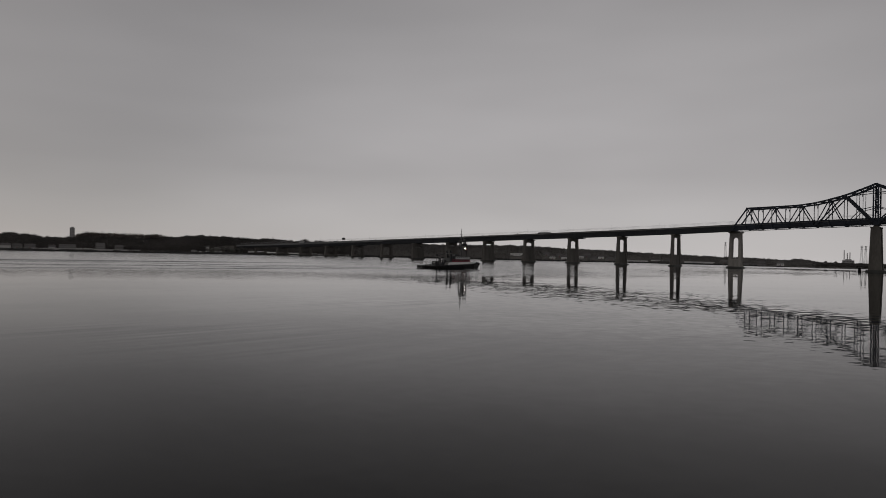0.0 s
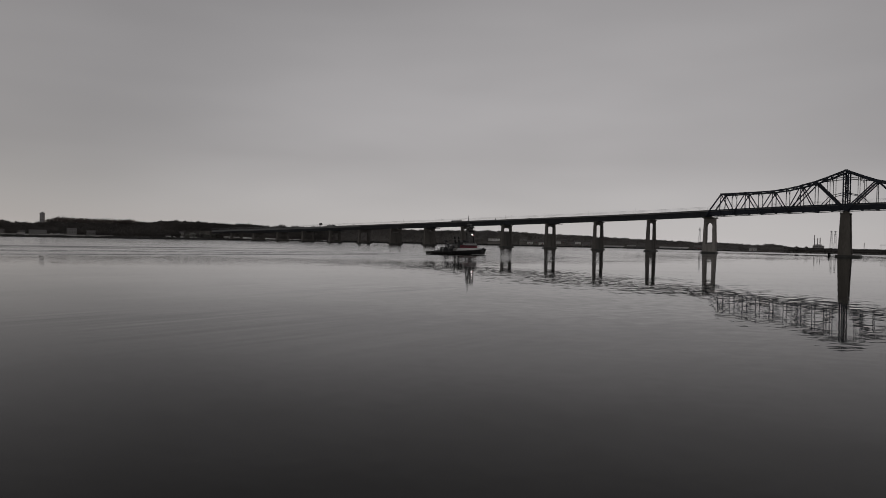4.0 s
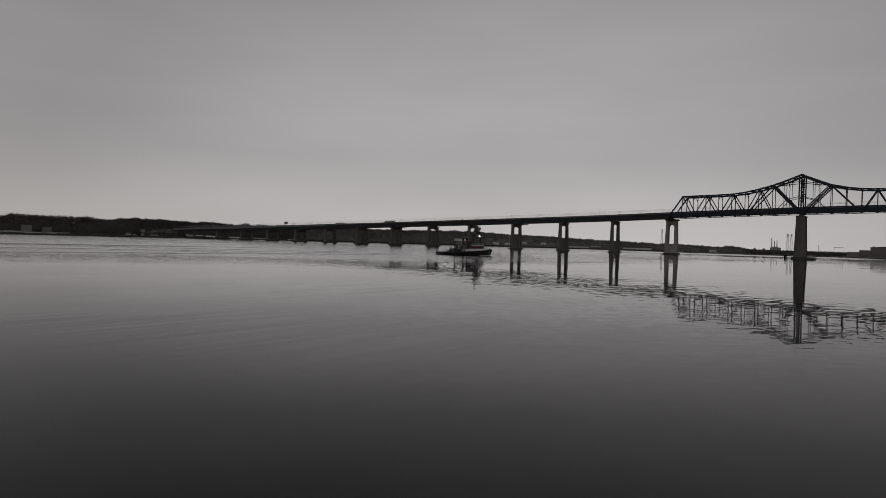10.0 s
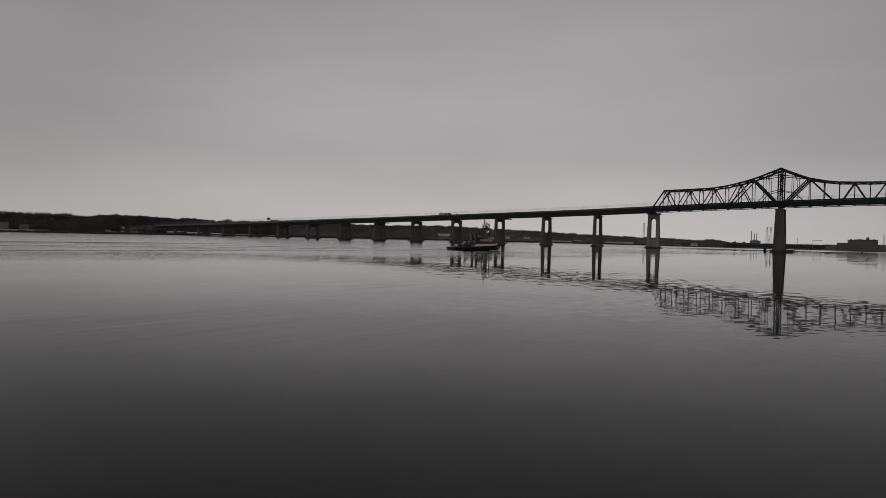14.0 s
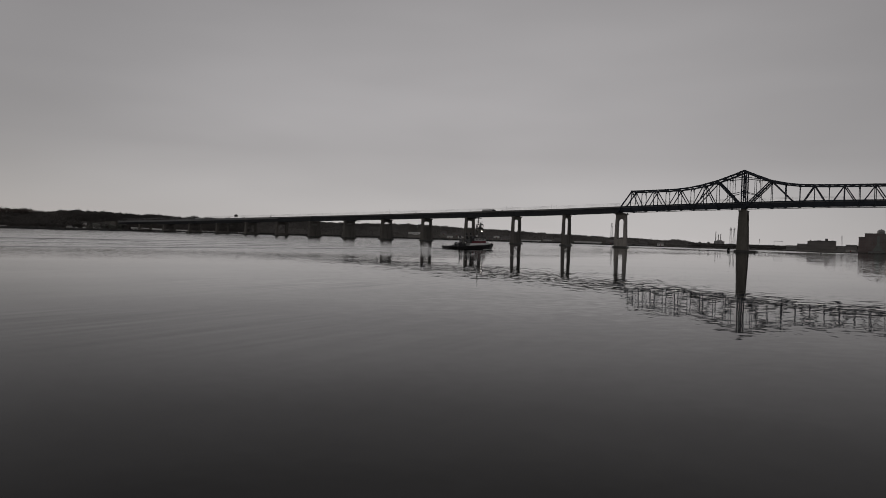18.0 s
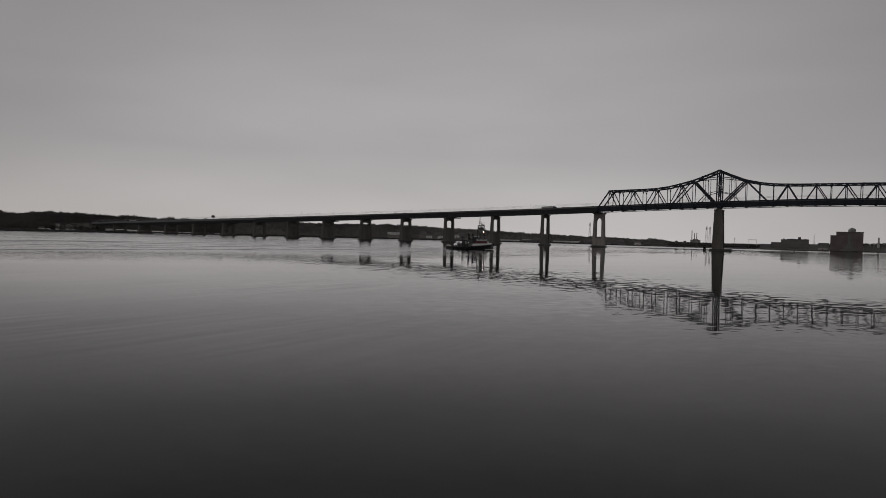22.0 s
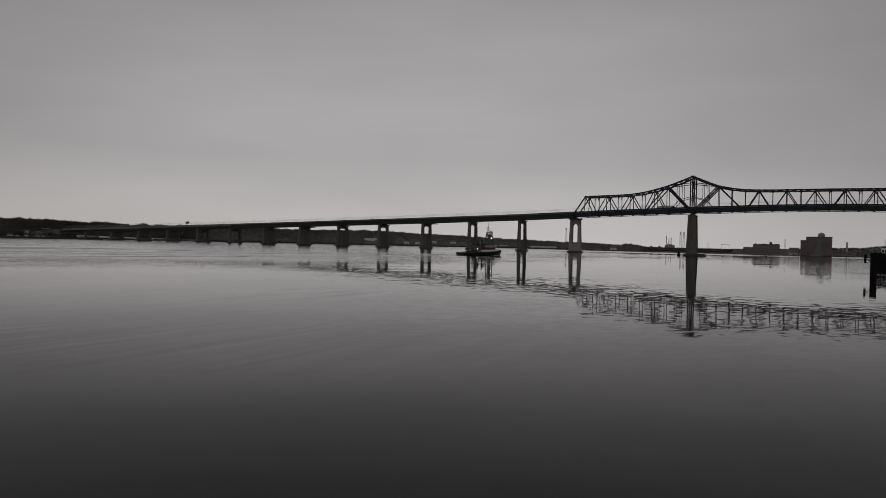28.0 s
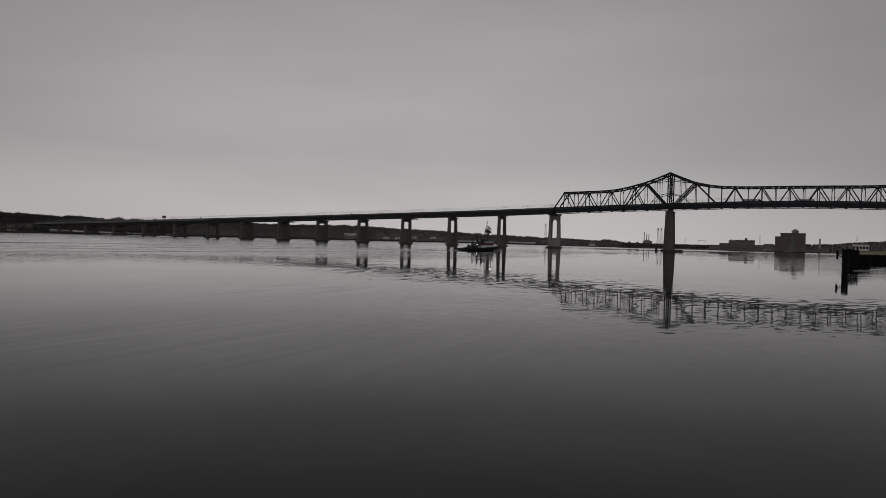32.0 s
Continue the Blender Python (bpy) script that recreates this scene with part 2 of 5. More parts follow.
M_BRICK = material("dark_brick", (0.18, 0.145, 0.138), 0.9, 0.0, 0.5, 0.3, 0.02)
M_DULLBRICK = material("dull_warehouse_brick", (0.205, 0.19, 0.182), 0.9, 0.0, 0.5, 0.3, 0.02)
M_VERDIGRIS = material("grey_green_cladding", (0.2, 0.215, 0.2), 0.8, 0.0, 0.3, 0.4, 0.02, 3)
M_PALE = material("pale_render", (0.55, 0.535, 0.515), 0.85, 0.0, 0.4, 0.25, 0.01)
M_WHITEWALL = material("white_wall", (0.75, 0.745, 0.72), 0.8, 0.0, 0.5, 0.2)
M_GREY = material("grey_cladding", (0.24, 0.232, 0.226), 0.8, 0.0, 0.3, 0.3)
M_ROOF = material("dark_shingle", (0.11, 0.102, 0.1), 0.9, 0.0, 0.6, 0.35, 0.02)
M_GLASS = material("window_glass", (0.02, 0.022, 0.025), 0.08, 0.0, 0.4, 0.3)
# Panes toned towards their walls so far windows hardly show from the camera.
M_DULLPANE = material("dull_panes", (0.15, 0.142, 0.138), 0.3, 0.0, 0.4, 0.3)
M_PALEPANE = material("wall_toned_panes", (0.56, 0.55, 0.53), 0.4, 0.0, 0.4, 0.3)
M_DARKROCK = material("dark_rock", (0.028, 0.027, 0.025), 0.7, 0.0, 0.8, 0.5, 0.1)
M_LATTICE = material("galvanised_lattice", (0.55, 0.55, 0.55), 0.6, 0.2, 0.5, 0.3)
M_STACK = material("stack_concrete", (0.42, 0.405, 0.4), 0.85, 0.0, 0.1, 0.3)
M_HULL = material("black_hull_paint", (0.012, 0.012, 0.013), 0.4, 0.0, 0.8, 0.5, 0.01, 3)
M_RUBBER = material("fender_rubber", (0.018, 0.018, 0.018), 0.85, 0.0, 2.0, 0.4, 0.03)
M_RED = material("red_house_paint", (0.19, 0.014, 0.028), 0.45, 0.0, 1.0, 0.3, 0.005, 3)
M_WHITE = material("white_boat_paint", (0.43, 0.42, 0.41), 0.45, 0.0, 1.0, 0.25, 0.005, 4)
# Boat white lightened: light missing on the bulwark's side put into the colour.
M_BULWARK = material("lightened_white_paint", (0.78, 0.77, 0.75), 0.4, 0.0, 1.0, 0.15, 0.005, 4)
M_DECK = material("deck_paint", (0.045, 0.03, 0.028), 0.7, 0.0, 1.0, 0.3)
M_DARKMETAL = material("dark_gear_metal", (0.04, 0.04, 0.042), 0.5, 0.3, 1.5, 0.4)
M_BOATGREY = material("boat_grey_paint", (0.13, 0.126, 0.122), 0.5, 0.0, 1.0, 0.3, 0.005, 3)
M_TYRE = material("tyre", (0.02, 0.02, 0.02), 0.9, 0.0, 2.0, 0.3)
M_BOX = material("trailer_skin", (0.45, 0.45, 0.44), 0.5, 0.1, 0.5, 0.2)
M_CARDARK = material("dark_car_paint", (0.03, 0.035, 0.045), 0.25, 0.3, 0.5, 0.2)
M_CARPALE = material("silver_car_paint", (0.4, 0.4, 0.4), 0.3, 0.4, 0.5, 0.2)
M_LAMP = glow("deck_lamp", (1.0, 0.92, 0.85), 5.0)
M_REDLAMP = glow("red_lamp", (1.0, 0.1, 0.05), 3.0)


# ---- mesh building ----
class Form:
    """Collects vertices and faces of one part."""

    def __init__(self):
        self.v, self.f = [], []

    def add(self, verts, faces):
        k = len(self.v)
        self.v += [tuple(p) for p in verts]
        self.f += [tuple(i + k for i in f) for f in faces]
        return self

    def hexa(self, p):
        """Eight corners: four below, four above, in the same order."""
        return self.add(p, [(3, 2, 1, 0), (4, 5, 6, 7), (0, 1, 5, 4), (1, 2, 6, 5), (2, 3, 7, 6), (3, 0, 4, 7)])

    def box(self, x0, x1, y0, y1, z0, z1):
        return self.hexa([(x0, y0, z0), (x1, y0, z0), (x1, y1, z0), (x0, y1, z0), (x0, y0, z1), (x1, y0, z1), (x1, y1, z1), (x0, y1, z1)])

    def taper(self, low, high, z0, z1):
        """A block between two rectangles (x0, x1, y0, y1), low and high."""
        a, b = low, high
        return self.hexa([(a[0], a[2], z0), (a[1], a[2], z0), (a[1], a[3], z0), (a[0], a[3], z0), (b[0], b[2], z1), (b[1], b[2], z1), (b[1], b[3], z1), (b[0], b[3], z1)])

    def ramp(self, x0, x1, y0, y1, low0, high0, low1, high1):
        """A block along x whose bottom and top run from one height to another."""
        return self.hexa([(x0, y0, low0), (x1, y0, low1), (x1, y1, low1), (x0, y1, low0), (x0, y0, high0), (x1, y0, high1), (x1, y1, high1), (x0, y1, high0)])

    def beam(self, p, q, w, d=None):
        """A square bar from p to q; w is its width across y, d its depth."""
        p, q = Vector(p), Vector(q)
        d = d or w
        u = (q - p).normalized()
        side = Vector((0, 1, 0)) if abs(u.y) < 0.9 else Vector((1, 0, 0))
        b = u.cross(side).normalized() * d / 2
        a = u.cross(b).normalized() * w / 2
        return self.hexa([p - a - b, p + a - b, p + a + b, p - a + b, q - a - b, q + a - b, q + a + b, q - a + b])

    def tube(self, p, q, r0, r1=None, n=8):
        p, q = Vector(p), Vector(q)
        r1 = r0 if r1 is None else r1
        u = (q - p).normalized()
        a = u.orthogonal().normalized()
        b = u.cross(a)
        ring = [(math.cos(2 * math.pi * i / n), math.sin(2 * math.pi * i / n)) for i in range(n)]
        verts = [p + (a * c + b * s) * r0 for c, s in ring] + [q + (a * c + b * s) * r1 for c, s in ring]
        faces = [(i, (i + 1) % n, n + (i + 1) % n, n + i) for i in range(n)] + [tuple(range(n))[::-1], tuple(range(n, 2 * n))]
        return self.add(verts, faces)

    def ball(self, c, r, n=10, m=6, zs=1.0):
        verts = [(c[0], c[1], c[2] - r * zs)]
        for j in range(1, m):
            t = math.pi * j / m - math.pi / 2
            verts += [(c[0] + r * math.cos(t) * math.cos(2 * math.pi * i / n), c[1] + r * math.cos(t) * math.sin(2 * math.pi * i / n), c[2] + r * zs * math.sin(t)) for i in range(n)]
        verts.append((c[0], c[1], c[2] + r * zs))
        faces = [(0, 1 + (i + 1) % n, 1 + i) for i in range(n)]
        for j in range(m - 2):
            k = 1 + j * n
            faces += [(k + i, k + (i + 1) % n, k + n + (i + 1) % n, k + n + i) for i in range(n)]
        k = 1 + (m - 2) * n
        faces += [(k + i, k + (i + 1) % n, len(verts) - 1) for i in range(n)]
        return self.add(verts, faces)

    def prism(self, outline, y0, y1):
        """An outline in x and z, drawn out along y."""
        n = len(outline)
        verts = [(x, y0, z) for x, z in outline] + [(x, y1, z) for x, z in outline]
        return self.add(verts, [tuple(range(n)), tuple(range(n, 2 * n))[::-1]] + [(i, n + i, n + (i + 1) % n, (i + 1) % n) for i in range(n)])

    def mesh(self, name, mat, smooth=False):
        me = bpy.data.meshes.new(name)
        me.from_pydata(self.v, [], self.f)
        me.materials.append(mat)
        bm = bmesh.new()
        bm.from_mesh(me)
        bmesh.ops.recalc_face_normals(bm, faces=bm.faces)
        bm.to_mesh(me)
        bm.free()
        if smooth:
            for p in me.polygons:
                p.use_smooth = True
        return me


def part(name, form, mat, parent, label="", smooth=False):
    ob = new(name, form.mesh(name, mat, smooth))
    ob.parent = parent
    if label:
        ob["label"] = label
    return ob


def thing(name, m, label, category, group="", kind=""):
    """An Empty at the base of a thing."""
    ob = new(name)
    ob.empty_display_size = 0.5
    ob.matrix_basis = m
    return tagged(ob, label, category, group, kind)


def solid(name, form, mat, m, label, category, group="", kind="", smooth=False):
    """A thing of one mesh."""
    ob = new(name, form.mesh(name, mat, smooth))
    ob.matrix_basis = m
    return tagged(ob, label, category, group, kind)


def polar(az, d, z=0.0):
    """A place by its bearing in degrees, right of straight ahead, and its distance."""
    return d * math.sin(radians(az)), d * math.cos(radians(az)), z


def facing(az, d, z=0.0, turn=0.0):
    """The pose of a thing at that bearing whose front (-y) looks back to the quay."""
    return pose(*polar(az, d, z), 0, 0, turn - az)


def lerp(table, x):
    return float(np.interp(x, [a for a, _ in table], [b for _, b in table]))


# ---- water, land ----
def step(x, a, b):
    k = min(1.0, max(0.0, (x - a) / (b - a)))
    return k * k * (3 - 2 * k)


def chop(x, y):
    """The height of the short waves, set to fit the camera's view: upstream in the open reach, and a little along the
    far shore.
    """
    reach = step(0.25 * y - x, -75, 130) * step(y - 0.5 * max(-140.0, x) + 45 * step(x, -80, -10), 242, 292)
    rim = 0.08 * step(math.hypot(x, y), 800, 900)
    lee = (0.019 - 0.014 * step(x, 240, 380)) * step(math.hypot(x, y), 330, 700)
    dock = 0.11 * step(x - 0.95 * y, 0, 14) * step(y, 130, 180) * (1 - step(x, 420, 520))
    return (0.065 * reach + (lee + rim + dock) * (1 - reach)) * (1 - step(y, 1220, 1300)) * (1 - step(abs(x), 1300, 1600))


water = Form()
wrng = random.Random(5)
wx = [-4700.0] + [-1640 + 40.0 * i for i in range(83)] + [4700.0]
wy = [-4700.0, 100.0] + [120 + 3.1 * i for i in range(390)] + [4700.0]
verts = []
for j, y in enumerate(wy):
    up = 1 if j % 2 else -1
    inner = 1 < j < len(wy) - 1
    for x in wx:
        verts.append((x, y + (wrng.uniform(-0.9, 0.9) if inner else 0), chop(x, y) * up * wrng.uniform(0.4, 1.3) if inner else 0.0))
w = len(wx)
water.add(verts, [(j * w + i, j * w + i + 1, (j + 1) * w + i + 1, (j + 1) * w + i) for j in range(len(wy) - 1) for i in range(w - 1)])
river = solid("water", water, M_WATER, pose(0, 0, 0), "calm dark grey river water with faint ripples", "water", kind="structure")

# Height of the wooded skyline by bearing, with its trees, some 1300 m away.
SKYLINE = [(-70, 22), (-50, 24), (-38, 20.5), (-36, 21.5), (-34.6, 25.5), (-33.4, 21.5), (-32.3, 19.5), (-31, 20), (-30, 24), (-28, 24), (-26, 23), (-24, 25.5),
           (-22, 30), (-20, 30), (-18, 26.5), (-16.6, 28), (-15, 25.5), (-12.5, 25), (-9.5, 26.5), (-7, 27), (-5, 27.5), (-2, 26), (0, 25.3), (2, 27),
           (4.5, 27.3), (7, 25.4), (9.5, 23), (12, 21.6), (14.4, 18.4), (16.8, 16.4), (19.2, 14.5), (21.5, 12.6), (23.8, 11.8), (26, 9.2), (27, 11.6),
           (28.3, 7), (31, 6.5), (35, 6.5), (39, 9), (41.8, 12.5), (42.6, 13.2), (43.7, 14), (44.4, 16.5), (45.5, 18.6), (46.8, 20.5), (50, 20), (70, 18)]


def shore(az):
    """The distance of the far waterline."""
    return lerp([(-75, 1100), (-30, 1150), (-17, 1180), (0, 1190), (15, 1160), (22, 1130), (26, 1080), (42, 1080), (44, 1120), (75, 1120)], az) + 6 * math.sin(az * 1.7) + 4 * math.sin(az * 4.1)


def tree_height(az):
    return lerp([(-31.5, 7.0), (-25.2, 7.0), (-24, 7.5), (-10, 7.5), (-6, 5.0), (12, 4.4), (22, 4.2), (38, 3.8), (41, 2.6), (60, 2.6)], az)


def land(az, r):
    """The height of the far land."""
    s = shore(az)
    top = max(1.6, lerp(SKYLINE, az) - lerp([(-12, 0.74), (-6, 0.7), (60, 0.62)], az) * tree_height(az))
    k = min(1.0, max(0.0, (r - s - 25) / 150.0))
    k = k * k * (3 - 2 * k)
    return 1.3 + (top - 1.3) * k + 0.5 * noise.noise((az * 3, r * 0.02, 0)) * k


ground = Form()
azs = [-75 + 0.5 * i for i in range(301)]
steps = [-3, 0, 2, 12, 25, 50, 80, 110, 140, 175, 230, 400, 900, 2000, 3200]
verts, faces = [], []
for a in azs:
    s = shore(a)
    for j, k in enumerate(steps):
        z = -1.5 if j == 0 else 0.0 if j == 1 else 0.9 if j == 2 else land(a, s + k)
        verts.append(polar(a, s + k, z))
w = len(steps)
for i in range(len(azs) - 1):
    faces += [(i * w + j, i * w + j + 1, (i + 1) * w + j + 1, (i + 1) * w + j) for j in range(w - 1)]
ground.add(verts, faces)
solid("ground", ground, M_EARTH, pose(0, 0, 0), "brown winter ground of the far river bank", "ground", kind="structure")

# dark rocks along the waterline
rocks = Form()
rrng = random.Random(12)
a = -46.0
while a < 44.0:
    for row in (0, 1):
        r = shore(a) + row * 1.6 - 0.6
        size = rrng.uniform(0.8, 1.6) * (1.0 if a < 24 else 0.55)
        rocks.ball(polar(a + rrng.uniform(-0.03, 0.03), r, (0.4 + 1.2 * row) * (1.0 if a < 24 else 0.6) + rrng.uniform(-0.2, 0.2)), size, 5, 3, rrng.uniform(0.6, 0.95))
    a += 0.075
solid("riprap", rocks, M_DARKROCK, pose(0, 0, 0), "dark rocks heaped along the far waterline", "rocks", kind="stuff")

# dark strip for the far seawall and its reflection, sized to the camera's view
wall = Form()
a = -46.0
while a < -16.2:
    b = min(a + 0.3, -16.2)
    ends = []
    for q in (a, b):
        r = shore(q) - lerp([(-46, 180), (-22, 180), (-16.2, 90)], q)
        h = 2.15 + 0.18 * noise.noise((q * 3.1, 0, 2))
        ends.append([polar(q, r - 1.6, -1.5), polar(q, r + 1.6, -1.5), polar(q, r + 1.1, h), polar(q, r - 1.1, h - 0.1)])
    (n0, f0, ft0, nt0), (n1, f1, ft1, nt1) = ends
    wall.hexa([n0, n1, f1, f0, nt0, nt1, ft1, ft0])
    a = b
solid("breakwater", wall, M_DARKROCK, pose(0, 0, 0), "long low dark stone strip standing for the far seawall and its reflection", "breakwater", kind="structure")

quay = Form()
quay.box(-80, 80, -60, 0.8, -3, 5.4)
solid("quay", quay, M_STONE, pose(0, 0, 0), "grey stone quay beside the river", "quay", kind="structure")


# ---- the bridge ----
# Its own axes: x along the roadway, y away from the quay, z up from the water.
TOWER, PANEL, SPAN = -61.6, 11.43, 58.1
MID = TOWER + 10 * PANEL
END = TOWER - 10 * 11.55
HALF = 9.5
ROAD = [(-1030, 14.0), (-950, 16.8), (-829, 20.0), (-718, 23.6), (-618, 26.6), (-526, 29.5), (-467, 31.5), (-410, 33.4), (-351, 35.4), (-293, 37.4), (-235, 39.6),
        (-177, 42.2), (-120, 44.7), (-62, 46.8), (0, 48.6), (MID, 49.3)]


def rail_top(s):
    """The top of the parapet along the bridge, alike on both sides of the middle."""
    return lerp(ROAD, s if s <= MID else 2 * MID - s)


DEEP = 6.2
bridge = thing("truss_bridge", pose(407.43, 540.68, 0, 0, 0, -37.0), "long steel cantilever truss bridge on concrete piers, dark blue-green paint", "bridge")


def girder_span(x0, x1, deep0, deep1):
    a, b = rail_top(x0), rail_top(x1)
    deck = Form()
    deck.ramp(x0, x1, -7.6, 7.6, a - 1.5, a - 1.05, b - 1.5, b - 1.05)
    deck = part("deck_slab", deck, M_SLAB, bridge, "grey concrete road deck")
    for side in (-1, 1):
        g = Form()
        y = side * 6.6
        g.ramp(x0 + 0.1, x1 - 0.1, y - 0.15, y + 0.15, a - deep0, a - 1.5, b - deep1, b - 1.5)
        g.ramp(x0 + 0.1, x1 - 0.1, y - 0.45, y + 0.45, a - deep0 - 0.08, a - deep0 + 0.1, b - deep1 - 0.08, b - deep1 + 0.1)
        n = 11
        for i in range(n):
            x = x0 + 1 + (x1 - x0 - 2) * i / (n - 1)
            t = rail_top(x)
            dd = deep0 + (deep1 - deep0) * (x - x0) / (x1 - x0)
            g.box(x - 0.06, x + 0.06, min(y, y + side * 0.4), max(y, y + side * 0.4), t - dd + 0.1, t - 1.6)
        part("plate_girder", g, M_GIRDER, bridge, "riveted dark steel plate girder")
        p = Form()
        y = side * 7.4
        p.ramp(x0, x1, y - 0.18, y + 0.18, a - 1.05, a, b - 1.05, b)
        part("parapet", p, M_PARAPET, bridge, "weathered grey concrete parapet")
        fence(x0, x1, side * 7.4)
    cross = Form()
    for i in range(8):
        x = x0 + (x1 - x0) * (i + 0.5) / 8
        t = rail_top(x)
        cross.box(x - 0.2, x + 0.2, -6.4, 6.4, t - 3.2, t - 1.55)
    part("floor_beams", cross, M_GIRDER, bridge)


def fence(x0, x1, y):
    f = Form()
    n = max(2, int(abs(x1 - x0) / 4.0))
    a, b = rail_top(x0), rail_top(x1)
    for i in range(n):
        x = x0 + (x1 - x0) * i / n
        t = rail_top(x)
        f.box(x - 0.03, x + 0.03, y - 0.03, y + 0.03, t, t + 3.0)
    for up, r in ((3.0, 0.06), (2.0, 0.02), (1.0, 0.02)):
        f.beam((x0, y, a + up), (x1, y, b + up), 2 * r)
    part("fence", f, M_FENCE, bridge, "thin pale metal safety fence")


def pier(x, top, wall_top, kind="frame"):
    """A pier of two battered legs on footings, a wall between them below and an arched head above."""
    p = new("pier")
    p.parent = bridge
    p.location = (x, 0, 0)
    if kind == "pads":
        for side in (-1, 1):
            foot = Form()
            foot.taper((-3.4, 3.4, side * 9.5 - 3.6, side * 9.5 + 3.6), (-3.0, 3.0, side * 9.5 - 3.2, side * 9.5 + 3.2), -2, 1.6)
            part("footing", foot, M_FOOT, p, "dark wet concrete footing")
        sill = Form()
        sill.taper((-2.0, 2.0, -6.2, 6.2), (-1.8, 1.8, -6.2, 6.2), -2, 1.38)
        part("footing_tie", sill, M_FOOT, p)
    else:
        foot = Form()
        foot.taper((-3.3, 3.3, -12.8, 12.8), (-3.0, 3.0, -12.4, 12.4), -2, 1.7)
        part("footing", foot, M_FOOT, p, "dark wet concrete footing")
    for side in (-1, 1):
        leg = Form()
        low = (-1.7, 1.7, min(side * 8.2, side * 11.9), max(side * 8.2, side * 11.9))
        high = (-1.15, 1.15, min(side * 7.2, side * 10.45), max(side * 7.2, side * 10.45))
        leg.taper(low, high, 1.4, top - 1.2)
        part("leg", leg, M_CONCRETE, p)
        band = Form()
        band.box(-1.3, 1.3, min(side * 7.6, side * 10.6), max(side * 7.6, side * 10.6), top - 5.2, top - 4.8)
        part("string_course", band, M_CONCRETE, p)
    wall = Form()
    wall.taper((-1.35, 1.35, -8.9, 8.9), (-1.0, 1.0, -8.2, 8.2), 1.4, wall_top)
    part("web_wall", wall, M_CONCRETE, p, "stained concrete wall between the legs")
    coping = Form()
    coping.taper((-1.25, 1.25, -8.3, 8.3), (-1.15, 1.15, -8.2, 8.2), wall_top, wall_top + 0.35)
    part("wall_coping", coping, M_CONCRETE, p)
    cap = Form()
    n, r, rise, crown = 10, 7.4, 1.9, top - 3.8
    pts = [(r * math.cos(math.pi * i / n), crown - rise + rise * math.sin(math.pi * i / n) ** 0.7) for i in range(n + 1)]
    for (ya, za), (yb, zb) in zip(pts, pts[1:]):
        cap.hexa([(-1.05, ya, za), (1.05, ya, za), (1.05, yb, zb), (-1.05, yb, zb), (-1.05, ya, top - 1.2), (1.05, ya, top - 1.2), (1.05, yb, top - 1.2), (-1.05, yb, top - 1.2)])
    part("arched_cap", cap, M_CONCRETE, p)
    cope = Form()
    cope.box(-2.1, 2.1, -11.4, 11.4, top - 1.25, top - 0.35)
    part("cope", cope, M_CONCRETE, p)
    for y in (-6.6, 6.6):
        seat = Form()
        seat.box(-0.8, 0.8, y - 0.8, y + 0.8, top - 0.35, top + 0.0)
        part("bearing", seat, M_FOOT, p)
    return p


